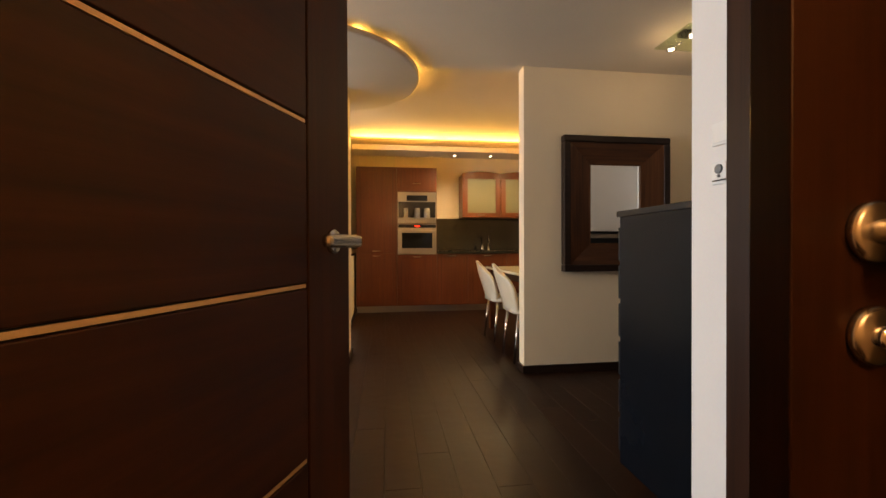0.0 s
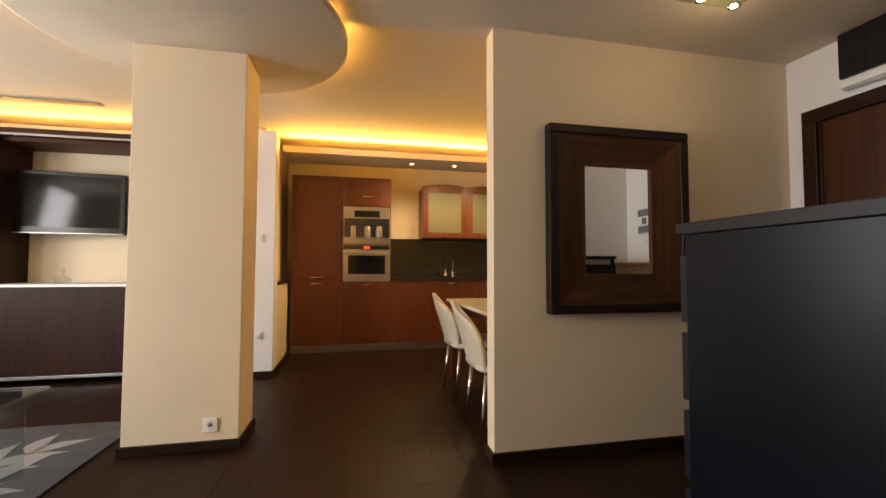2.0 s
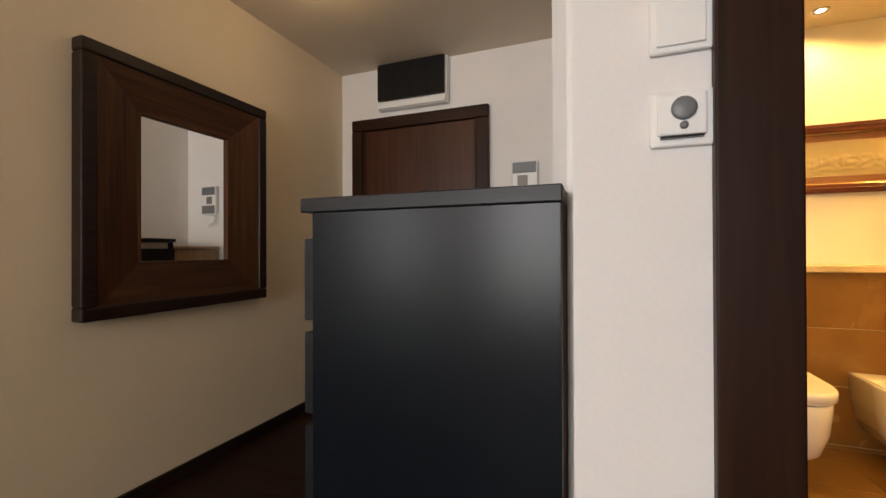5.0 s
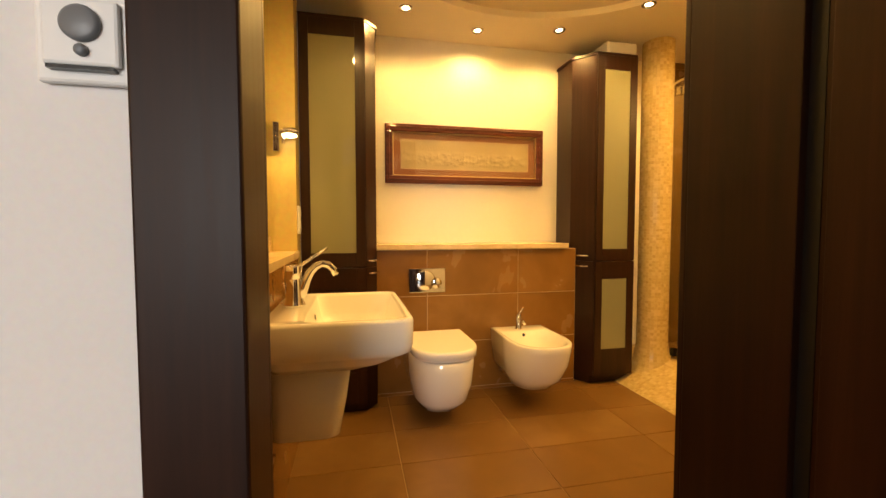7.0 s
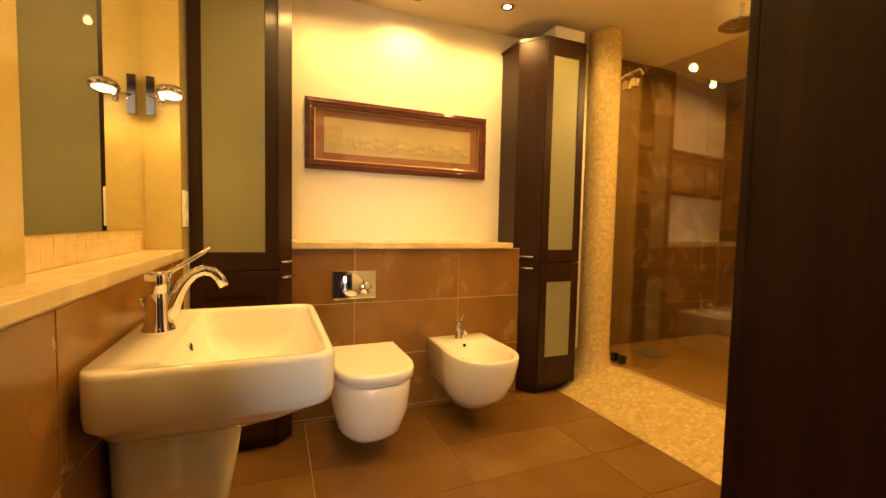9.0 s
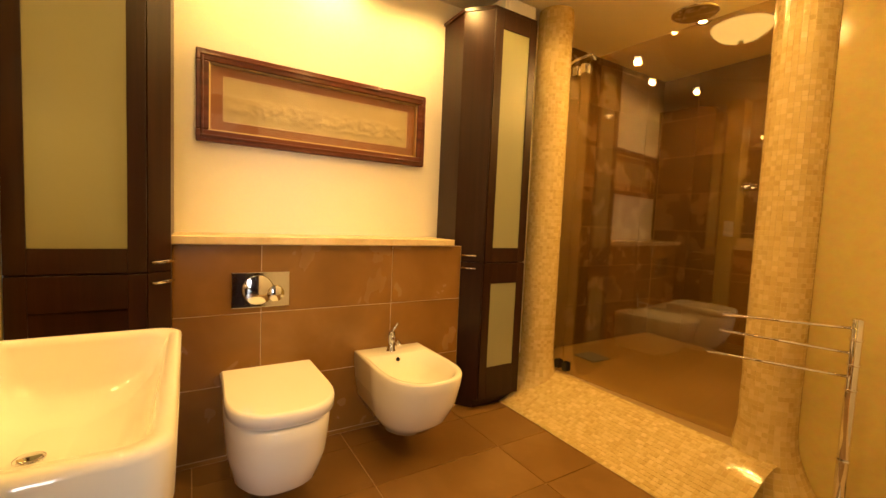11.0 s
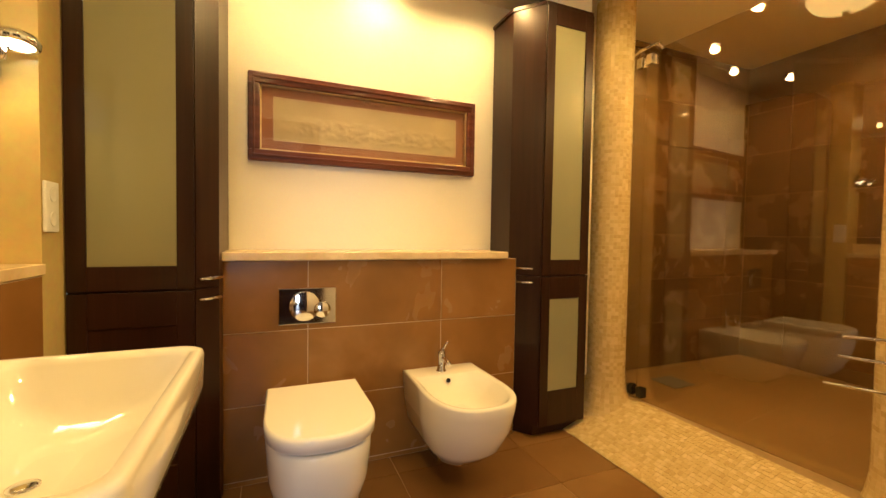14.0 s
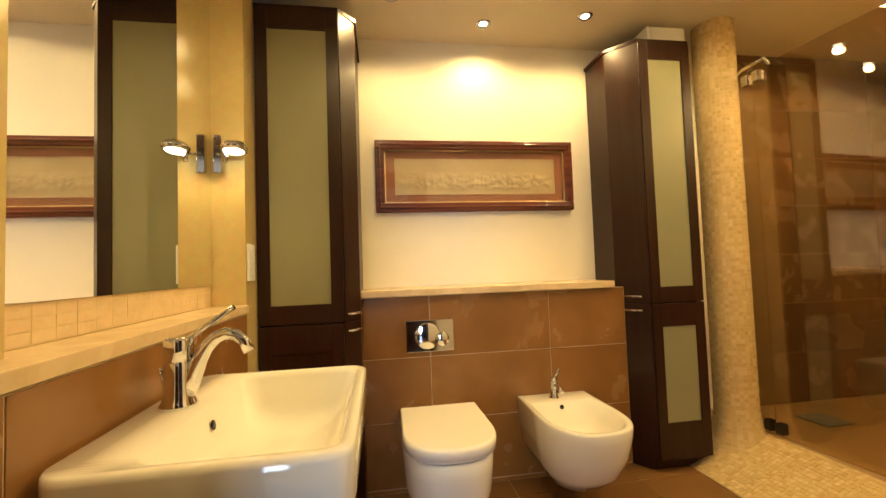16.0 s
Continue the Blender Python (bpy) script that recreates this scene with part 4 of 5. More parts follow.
def column(cx, cy, label, z0=0.0):
    r = 0.104

    def rad(z):
        return r + (0.10 * (1 - z / 0.30) ** 2.2 if z < 0.30 else 0.0)
    body = structure("column", lathe([(rad(z), z) for z in (0.0, 0.05, 0.10, 0.15, 0.20, 0.25, 0.30, HB - 0.001)], 48, (cx, cy)), MGROUT, label, "column")

    def place(u, v, h):
        a, z = 2 * math.pi * u, 0.002 + (HB - 0.004) * v
        q = rad(z) + 0.0005 + h
        return (cx + q * math.cos(a), cy + q * math.sin(a), z)
    mosaic("mosaic", "small square cream stone mosaic", "mosaic", place, 32, 117, body)


column(3.366, -0.950, "round column clad in cream stone mosaic beside the cabinet")
column(2.175, -1.160, "round column clad in cream stone mosaic beside the towel rail")


def ramp_z(y):
    t = min(1.0, max(0.0, (-0.640 - y) / 0.37))
    return 0.003 + (SILL - 0.003) * (t * t * (3 - 2 * t) * 0.45 + t * 0.55)


ys = [-0.640 - 0.415 * i / 12 for i in range(13)]
rb = bmesh.new()
prev = None
for y in ys:
    row = [rb.verts.new((2.09, y, ramp_z(y) - 0.001)), rb.verts.new((3.668, y, ramp_z(y) - 0.001))]
    if prev:
        rb.faces.new((prev[0], prev[1], row[1], row[0]))
    prev = row
lowv = [rb.verts.new((2.09, -0.640, -0.05)), rb.verts.new((3.668, -0.640, -0.05)), rb.verts.new((3.668, -1.055, -0.05)), rb.verts.new((2.09, -1.055, -0.05))]
rb.faces.new(lowv)
bmesh.ops.recalc_face_normals(rb, faces=rb.faces[:])
step = structure("shower_step", rb, MGROUT, "sloping shower threshold clad in cream mosaic", "step")
mosaic("mosaic", "small square cream stone mosaic", "mosaic", lambda u, v, h: (2.09 + 1.578 * u, -0.642 - 0.413 * v, ramp_z(-0.642 - 0.413 * v) + h), 76, 20, step)
structure("shower_floor", bx(2.10, 3.67, -2.60, -1.056, 0.02, SILL), TANSTONE, "tan stone shower floor", "floor")
structure("wall_shower_east", bx(3.64, 3.668, -2.60, -1.10, SILL, HB), DGROUT, "brown stone tile wall in the shower", "wall")

gs = thing("shower_screen", "bronze-tinted frameless glass shower door between the columns", "shower screen", (0, 0, 0))
p = part("fixed_pane", prism([(3.245, -1.0587), (3.345, -1.0515), (3.345, -1.0615), (3.245, -1.0687)], SILL + 0.004, 2.10), BRONZE, gs)
p.visible_shadow = False
p = part("door_pane", prism([(2.275, -1.128), (3.241, -1.059), (3.241, -1.069), (2.275, -1.138)], SILL + 0.006, 2.10), BRONZE, gs, "bronze glass door leaf")
p.visible_shadow = False
for z in (0.205, 2.055):
    for x0 in (3.192, 3.256):
        part("hinge", bx(x0, x0 + 0.038, -1.082, -1.040, z - 0.028, z + 0.028, 0.004), BLACK if z < 1 else CHROME, gs)
part("hinge_arm", tube([(3.345, -1.035, 2.09), (3.25, -1.015, 2.105), (3.14, -1.030, 2.115), (3.125, -1.045, 2.075)], 0.009, 10), CHROME, gs)

rh = thing("rain_shower_head", "round chrome rain shower head on a ceiling stem", "shower head", (2.75, -1.375, 2.285))
part("disc", lathe([(0.10, 0), (0.115, 0.004), (0.115, 0.012), (0.03, 0.022)], 40), CHROME, rh)
part("stem", lathe([(0.012, 0.02), (0.012, 0.124)], 16), CHROME, rh)
vv = thing("shower_valve", "round chrome shower valve on the tiled wall", "valve", (2.6, -2.597, 1.12))
part("rose", moved(lathe([(0.055, 0), (0.055, 0.008), (0.03, 0.014), (0.028, 0.05)], 28), Matrix.Rotation(radians(-90), 4, 'X')), CHROME, vv)
dg = thing("floor_drain", "square dark shower drain in the floor", "drain", (3.36, -1.50, SILL + 0.002))
part("grate", bx(-0.09, 0.09, -0.09, 0.09, 0, 0.006, 0.002), GREYP, dg)

cl = thing("ceiling_bowl_lamp", "alabaster bowl ceiling lamp with dark finial", "lamp", (2.69, -0.10, 0))
part("bowl", lathe([(0.015, 2.355), (0.07, 2.362), (0.12, 2.384), (0.155, 2.414), (0.172, 2.446), (0.176, 2.452), (0.170, 2.454)], 40, cap=False), BOWL, cl, "lit alabaster glass bowl")
part("finial", lathe([(0.004, 2.332), (0.014, 2.338), (0.018, 2.350), (0.012, 2.358)], 20), mat("bronze", (0.10, 0.06, 0.03), 0.35, 1.0), cl)
part("canopy", lathe([(0.03, 2.44), (0.06, 2.509)], 28), CHROME, cl)
st = structure("trim_bath_corner", bx(1.692, 1.762, -1.29, -1.192, 0, HB, 0.006), MARBLE, "pale edge profile on the stone corner", "trim")

wr = thing("wall_rail", "short grey metal rail low on the stone wall", "rail", (1.685, -1.165, 0.388))
part("bar", tube([(0, 0, 0), (-0.08, 0, 0.002), (-0.165, 0, 0.005)], 0.014, 14), STEEL, wr)
part("collar", tube([(-0.052, 0, 0.0015), (-0.060, 0, 0.0015)], 0.0165, 14), CHROME, wr)
for x in (-0.02, -0.15):
    part("bracket", tube([(x, 0, 0), (x, -0.0345, 0)], 0.008, 10), STEEL, wr)

# ================================================================ hall
def chest():
    c = thing("chest_of_drawers", "tall black-brown six-drawer chest standing against the hall wall", "chest of drawers", (1.208, 1.568, 0), group="chests in the hall")
    w, d, h = 0.80, 0.480, 1.180
    part("side", bx(0, 0.022, 0, d - 0.025, 0, h - 0.028, 0.001), BLACKWOOD_SHEEN, c)
    part("side", bx(w - 0.022, w, 0, d - 0.025, 0, h - 0.028, 0.001), BLACKWOOD_SHEEN, c)
    part("top", bx(-0.002, w + 0.002, -0.002, d + 0.002, h - 0.027, h, 0.002), BLACKWOOD_H, c)
    part("back", bx(0.022, w - 0.022, 0, 0.01, 0.02, h - 0.028), mat("brown hardboard", (0.13, 0.055, 0.022), 0.7), c, "brown hardboard back")
    part("carcass", bx(0.022, w - 0.022, 0.010, d - 0.055, 0.02, h - 0.03), mat("pale carcass", (0.55, 0.45, 0.34), 0.6), c)
    n, z0 = 6, 0.05
    step = (h - 0.055 - z0) / n
    for i in range(n):
        part("drawer_front", bx(0.004, w - 0.004, d - 0.024, d - 0.003, z0 + i * step + 0.002, z0 + (i + 1) * step - 0.022, 0.002), BLACKWOOD_H, c)
    return c


first_chest = chest()
copy_thing(first_chest, pose(2.014, 1.688, 0))
hc = thing("shoe_cabinet", "pale tan wooden cabinet beside the dark chest", "cabinet", (2.83, 1.688, 0))
TANWOOD = mat("pale tan veneer", build=wood((0.30, 0.20, 0.11), (0.38, 0.26, 0.15), (0.45, 0.32, 0.19), rough=0.4, axis=2))
part("body", bx(0, 0.455, 0, 0.36, 0.03, 1.10, 0.002), TANWOOD, hc)
part("plinth", bx(0.01, 0.445, 0, 0.34, 0, 0.029), TANWOOD, hc)
part("top", bx(-0.006, 0.46, 0, 0.385, 1.101, 1.125, 0.003), TANWOOD, hc)
for z0, z1 in ((0.05, 0.56), (0.566, 1.09)):
    part("door", bx(0.004, 0.451, 0.361, 0.380, z0, z1, 0.002), TANWOOD, hc)


def wall_looking_glass():
    m = thing("framed_mirror", "square mirror in a wide dark brown wooden frame", "mirror", (1.985, 3.399, 1.356))
    hw, hh, d = 0.46, 0.545, 0.068
    iw, ih = 0.222, 0.32
    # outer dark moulding
    for b, mm in (((-hw, hw, hh - 0.055, hh), MIRFRAME_H), ((-hw, hw, -hh, -hh + 0.055), MIRFRAME_H), ((-hw, -hw + 0.055, -hh + 0.055, hh - 0.055), MIRFRAME), ((hw - 0.055, hw, -hh + 0.055, hh - 0.055), MIRFRAME)):
        part("outer_moulding", bx(b[0], b[1], -d, 0, b[2], b[3], 0.008), DARKWOOD, m, "dark outer moulding")
    # sloping mitred boards
    ow, oh = hw - 0.050, hh - 0.050

    def board(p):
        bm = bmesh.new()
        f = [bm.verts.new(q) for q in p]
        bk = [bm.verts.new((q[0], -0.004, q[2])) for q in p]
        bm.faces.new(f)
        bm.faces.new(bk[::-1])
        for i in range(4):
            bm.faces.new((f[i], bk[i], bk[(i + 1) % 4], f[(i + 1) % 4]))
        bmesh.ops.recalc_face_normals(bm, faces=bm.faces[:])
        return bm
    o, i_ = [(-ow, oh), (ow, oh), (ow, -oh), (-ow, -oh)], [(-iw, ih), (iw, ih), (iw, -ih), (-iw, -ih)]
    for k in range(4):
        a, b, c2, e = o[k], o[(k + 1) % 4], i_[(k + 1) % 4], i_[k]
        part("frame_board", board([(a[0], -d + 0.008, a[1]), (b[0], -d + 0.008, b[1]), (c2[0], -0.026, c2[1]), (e[0], -0.026, e[1])]), MIRFRAME_H if k % 2 == 0 else MIRFRAME, m)
    for b in ((-iw - 0.004, iw + 0.004, ih - 0.002, ih + 0.010), (-iw - 0.004, iw + 0.004, -ih - 0.010, -ih + 0.002), (-iw - 0.010, -iw + 0.002, -ih, ih), (iw - 0.002, iw + 0.010, -ih, ih)):
        part("inner_bead", bx(b[0], b[1], -0.032, -0.010, b[2], b[3], 0.003), MIRFRAME, m)
    part("glass", bx(-iw, iw, -0.016, -0.012, -ih, ih), MIRROR, m)


wall_looking_glass()

# Entrance door.
ed = thing("entrance_door", "closed red-brown wooden entrance door in a moulded frame", "door", (3.299, 2.75, 0))
yl, yr, zt = 0.535, -0.535, 2.07
for a, b in ((yl - 0.085, yl), (yr, yr + 0.085)):
    part("architrave", bx(-0.045, 0, a, b, 0, zt - 0.086, 0.006), WENGE, ed)
part("head_trim", bx(-0.045, 0, yr, yl, zt - 0.085, zt, 0.006), WENGE_H, ed)
lf = part("leaf", bx(-0.018, 0, yr + 0.087, yl - 0.087, 0.005, zt - 0.087, 0.002), mat("red brown door veneer", build=wood((0.030, 0.0085, 0.0032), (0.052, 0.015, 0.0055), (0.075, 0.023, 0.009), rough=0.36, axis=2, spec=0.3)), ed)
part("stop", bx(-0.030, -0.018, yr + 0.087, yr + 0.102, 0.005, zt - 0.087, 0.002), WENGE, ed)
part("stop", bx(-0.030, -0.018, yl - 0.102, yl - 0.087, 0.005, zt - 0.087, 0.002), WENGE, ed)
lever(ed, -0.018, yr + 0.16, 1.03, -1, 1)

# Fuse box, intercom, switches.
fbx = thing("fuse_box", "white fuse box with smoked black cover above the entrance door", "fuse box", (3.299, 2.778, 2.28))
part("case", bx(-0.055, 0, -0.272, 0.272, -0.165, 0.165, 0.008), PLASTIC, fbx)
cv = part("cover", bx(-0.085, -0.055, -0.262, 0.262, -0.105, 0.160, 0.006), SMOKED, fbx, "smoked black plastic cover")
for y in (-0.13, 0.0, 0.13):
    part("rib", bx(-0.087, -0.085, y - 0.002, y + 0.002, -0.10, 0.155), BLACK, cv)
part("lip", bx(-0.075, -0.055, -0.268, 0.268, -0.160, -0.112, 0.006), PLASTIC, fbx)
ic = thing("intercom", "white and grey door intercom with handset cord on the hall wall", "intercom", (3.299, 1.975, 1.52))
part("body", bx(-0.040, 0, -0.085, 0.085, -0.11, 0.145, 0.008), PLASTIC, ic)
part("panel", bx(-0.046, -0.040, -0.075, 0.078, 0.065, 0.135, 0.003), GREYP, ic, "grey top panel")
part("panel", bx(-0.046, -0.040, -0.075, 0.078, -0.10, -0.03, 0.003), GREYP, ic, "grey lower panel")
part("screen", bx(-0.044, -0.040, -0.02, 0.045, -0.015, 0.05, 0.002), mat("grey screen", (0.22, 0.20, 0.18), 0.2), ic)
cord = [(-0.03, 0.03 + 0.05 * math.sin(t * 0.42), -0.11 - 0.10 * math.sin(math.pi * t / 20)) for t in range(21)]
part("cord", tube(cord, 0.005, 8), PLASTIC, ic)


def wall_plate(name, label, category, at, w=0.074, rz=0.0):
    t = thing(name, label, category, at, rz)
    part("plate", bx(-0.009, 0, -w / 2, w / 2, -w / 2, w / 2, 0.003), PLASTIC, t)
    return t


sw = wall_plate("light_switch", "white square rocker light switch beside the door frame", "switch", (1.194, 1.413, 1.378))
part("rocker", bx(-0.013, -0.009, -0.029, 0.029, -0.029, 0.029, 0.002), PLASTIC, sw)
th = wall_plate("thermostat", "white thermostat with round grey dial beside the door frame", "thermostat", (1.194, 1.413, 1.253))
part("cover", bx(-0.016, -0.009, -0.029, 0.029, -0.024, 0.032, 0.003), PLASTIC, th)
part("dial", moved(lathe([(0.015, 0), (0.015, 0.004), (0.012, 0.006)], 28), Matrix.Translation((-0.016, -0.002, 0.010)) @ Matrix.Rotation(radians(-90), 4, 'Y')), GREYP, th, "grey round dial")
part("sensor", moved(lathe([(0.005, 0), (0.005, 0.004), (0.003, 0.006)], 16), Matrix.Translation((-0.016, -0.002, -0.012)) @ Matrix.Rotation(radians(-90), 4, 'Y')), GREYP, th)
part("slot", bx(-0.017, -0.009, -0.025, 0.025, -0.0275, -0.0245), BLACK, th)

# Ceiling spot cluster.
cs = thing("ceiling_spots", "square glass ceiling lamp with four lit swivel spots", "lamp", (2.18, 2.75, H1))
part("canopy", bx(-0.10, 0.10, -0.035, 0.035, -0.030, -0.0005, 0.004), BLACK, cs, "dark metal canopy")
gp = part("glass_plate", bx(-0.17, 0.17, -0.17, 0.17, -0.046, -0.038, 0.002), glassy("greenish lamp glass", (0.80, 0.86, 0.74)), cs, "clear greenish glass plate")
gp.visible_shadow = False
part("stem", lathe([(0.012, -0.037), (0.012, -0.030)], 16), CHROME, cs)
part("knob", lathe([(0.010, -0.047), (0.012, -0.054), (0.006, -0.058)], 16), CHROME, cs)
for x, y in ((-0.10, 0.09), (0.10, 0.10), (-0.09, -0.10), (0.10, -0.09)):
    a = part("spot_arm", tube([(x * 0.5, y * 0.5, -0.047), (x * 0.8, y * 0.8, -0.058), (x, y, -0.062)], 0.005, 8), CHROME, cs)
    part("spot_shade", lathe([(0.012, -0.052), (0.024, -0.064), (0.030, -0.084), (0.028, -0.084)], 24, (x, y), cap=False), CHROME, a)
    part("bulb", lathe([(0.010, -0.074), (0.018, -0.081), (0.010, -0.086)], 20, (x, y)), BULB, a, "lit halogen bulb")

# ================================================================ kitchen
FRONT = 6.585


def handle(parent, x, z, w=0.115):
    part("handle", tube([(x - w / 2, FRONT - 0.002, z), (x - w / 2, FRONT - 0.028, z), (x + w / 2, FRONT - 0.028, z), (x + w / 2, FRONT - 0.002, z)], 0.006, 8), NICKEL, parent, "brushed steel bar handle")


def kdoor(parent, x0, x1, z0, z1, hz=None):
    d = part("door", bx(x0 + 0.002, x1 - 0.002, FRONT, FRONT + 0.02, z0 + 0.002, z1 - 0.002, 0.002), CHERRY, parent)
    if min(x1 - x0, z1 - z0) > 0.2:
        s = 0.07
        part("field", bx(x0 + s, x1 - s, FRONT - 0.0015, FRONT + 0.001, z0 + s, z1 - s, 0.001), CHERRY, d)
        # Flat dark strips on the door face; their colour paints the shade of grooves.
        for b in ((x0 + s - 0.006, x0 + s - 0.001, z0 + s - 0.006, z1 - s + 0.006), (x1 - s + 0.001, x1 - s + 0.006, z0 + s - 0.006, z1 - s + 0.006)):
            part("groove", bx(b[0], b[1], FRONT - 0.0008, FRONT + 0.001, b[2], b[3]), mat("groove shade wood", (0.05, 0.014, 0.005), 0.5) if "groove shade wood" not in bpy.data.materials else bpy.data.materials["groove shade wood"], d)
    if hz is not None:
        handle(parent, (x0 + x1) / 2, hz)
    return d


def kcab(name, label, x0, x1, z0, z1):
    c = thing(name, label, "cabinet", group="kitchen cabinets")
    part("body", bx(x0 + 0.0005, x1 - 0.0005, FRONT + 0.021, 7.178, z0, z1), CHERRY, c)
    return c


tc = kcab("tall_kitchen_cabinet", "tall cherry kitchen cabinet with steel handles", -0.326, 0.290, 0.10, 2.23)
kdoor(tc, -0.326, 0.290, 0.10, 0.905, 0.87)
kdoor(tc, -0.326, 0.290, 0.905, 2.23, 0.945)
oc = kcab("oven_cabinet", "tall cherry cabinet housing coffee machine and oven", 0.291, 0.908, 0.10, 2.23)
kdoor(oc, 0.291, 0.908, 0.10, 0.885, 0.85)
kdoor(oc, 0.291, 0.908, 1.865, 2.23, 1.98)
cm = thing("coffee_machine", "built-in steel and black coffee machine", "coffee machine", (0.60, FRONT, 0))
part("front", bx(-0.298, 0.298, -0.004, 0.018, 1.37, 1.85, 0.003), STEEL, cm)
part("recess", bx(-0.285, 0.285, -0.0055, -0.003, 1.452, 1.70), BLACK, cm, "black recess")
part("display", bx(-0.16, 0.16, -0.006, -0.003, 1.715, 1.80, 0.001), SCREEN, cm)
for x, w in ((-0.19, 0.035), (-0.155, 0.03), (0.0, 0.085), (0.15, 0.09)):
    part("canister", lathe([(w * 0.5, 1.455), (w * 0.52, 1.46), (w * 0.5, 1.585), (w * 0.4, 1.60)], 20, (x, -0.03)), STEEL, cm, "brushed steel canister")
part("tray", bx(-0.28, 0.28, -0.06, -0.003, 1.44, 1.455, 0.003), STEEL, cm)
ov = thing("oven", "built-in steel oven with dark glass door and red clock", "oven", (0.60, FRONT, 0))
part("front", bx(-0.298, 0.298, -0.004, 0.018, 0.89, 1.362, 0.003), STEEL, ov)
part("control_panel", bx(-0.29, 0.29, -0.006, -0.003, 1.300, 1.352, 0.001), BLACK, ov)
part("clock", bx(-0.035, 0.035, -0.0075, -0.006, 1.315, 1.338), REDLED, ov, "red lit clock display")
part("door_glass", bx(-0.235, 0.235, -0.007, -0.003, 0.985, 1.225, 0.001), SCREEN, ov)
part("door_handle", tube([(-0.25, 0, 1.255), (-0.25, -0.04, 1.255), (0.25, -0.04, 1.255), (0.25, 0, 1.255)], 0.009, 10), STEEL, ov)
for i, (a, b) in enumerate(((0.909, 1.398), (1.398, 2.018), (2.018, 2.638), (2.638, 3.255))):
    bc = kcab("base_cabinet", "cherry kitchen base cabinet with steel handle", a, b, 0.10, 0.895)
    kdoor(bc, a, b, 0.10, 0.895, 0.865)
solid("worktop", bx(0.909, 3.41, FRONT - 0.025, 7.178, 0.897, 0.937, 0.004), GRANITE, "black stone kitchen worktop with polished edge", "worktop")
solid("splashback", bx(0.910, 3.41, 7.158, 7.179, 0.938, 1.482, 0.001), GRANITE, "black stone splashback behind the worktop", "splashback")
solid("kitchen_plinth", bx(-0.326, 3.41, FRONT + 0.05, FRONT + 0.066, 0.0, 0.098), STEEL, "brushed metal plinth below the cabinets", "plinth")
kt = thing("kitchen_tap", "tall chrome kitchen tap with lever", "tap", (1.81, 6.92, 0.937))
part("spout", tube([(0, 0, 0), (0, 0, 0.19), (-0.01, -0.02, 0.235), (-0.02, -0.06, 0.25), (-0.03, -0.11, 0.235)], 0.012, 12), CHROME, kt)
part("base", lathe([(0.028, 0), (0.028, 0.01), (0.018, 0.03), (0.017, 0.09)], 24), CHROME, kt)
ksd = thing("soap_dispenser", "small chrome soap dispenser on the worktop", "soap dispenser", (1.70, 6.90, 0.937))
part("bottle", lathe([(0.022, 0), (0.028, 0.03), (0.018, 0.06), (0.008, 0.075), (0.008, 0.10)], 20), CHROME, ksd)
part("nozzle", tube([(0, 0, 0.10), (0, -0.05, 0.105)], 0.005, 8), CHROME, ksd)


def wall_cab(x0, x1, rise):
    c = thing("wall_cabinet", "cherry wall cabinet with arched top and frosted glass door", "cabinet", group="kitchen wall cabinets")
    yf = 6.83
    part("body", bx(x0 + 0.001, x1 - 0.001, yf + 0.021, 7.178, 1.482, 2.19), CHERRY, c)
    n = 12
    up = bmesh.new()
    lo, hi = [], []
    for i in range(n + 1):
        u = i / n
        x = x0 + 0.002 + (x1 - x0 - 0.004) * u
        zt = 2.19 + 0.045 * math.sin(math.pi * (u * 0.8 + (0.1 if rise > 0 else 0.1)))
        for dst, y in ((lo, yf), (hi, yf + 0.02)):
            dst.append((up.verts.new((x, y, 2.115)), up.verts.new((x, y, zt))))
    for i in range(n):
        up.faces.new((lo[i][0], lo[i + 1][0], lo[i + 1][1], lo[i][1]))
        up.faces.new((hi[i][0], hi[i][1], hi[i + 1][1], hi[i + 1][0]))
        up.faces.new((lo[i][1], lo[i + 1][1], hi[i + 1][1], hi[i][1]))
        up.faces.new((lo[i][0], hi[i][0], hi[i + 1][0], lo[i + 1][0]))
    d = part("door", up, CHERRY, c)
    part("stile", bx(x0 + 0.002, x0 + 0.085, yf, yf + 0.02, 1.484, 2.115, 0.002), CHERRY, d)
    part("stile", bx(x1 - 0.085, x1 - 0.002, yf, yf + 0.02, 1.484, 2.115, 0.002), CHERRY, d)
    part("rail", bx(x0 + 0.085, x1 - 0.085, yf, yf + 0.02, 1.484, 1.56, 0.002), CHERRY, d)
    part("pane", bx(x0 + 0.08, x1 - 0.08, yf + 0.008, yf + 0.013, 1.555, 2.12), KFROST, d, "frosted glass pane")
    part("handle", tube([((x0 + x1) / 2 - 0.06, yf, 1.522), ((x0 + x1) / 2 - 0.06, yf - 0.026, 1.522), ((x0 + x1) / 2 + 0.06, yf - 0.026, 1.522), ((x0 + x1) / 2 + 0.06, yf, 1.522)], 0.006, 8), NICKEL, c, "brushed steel bar handle")


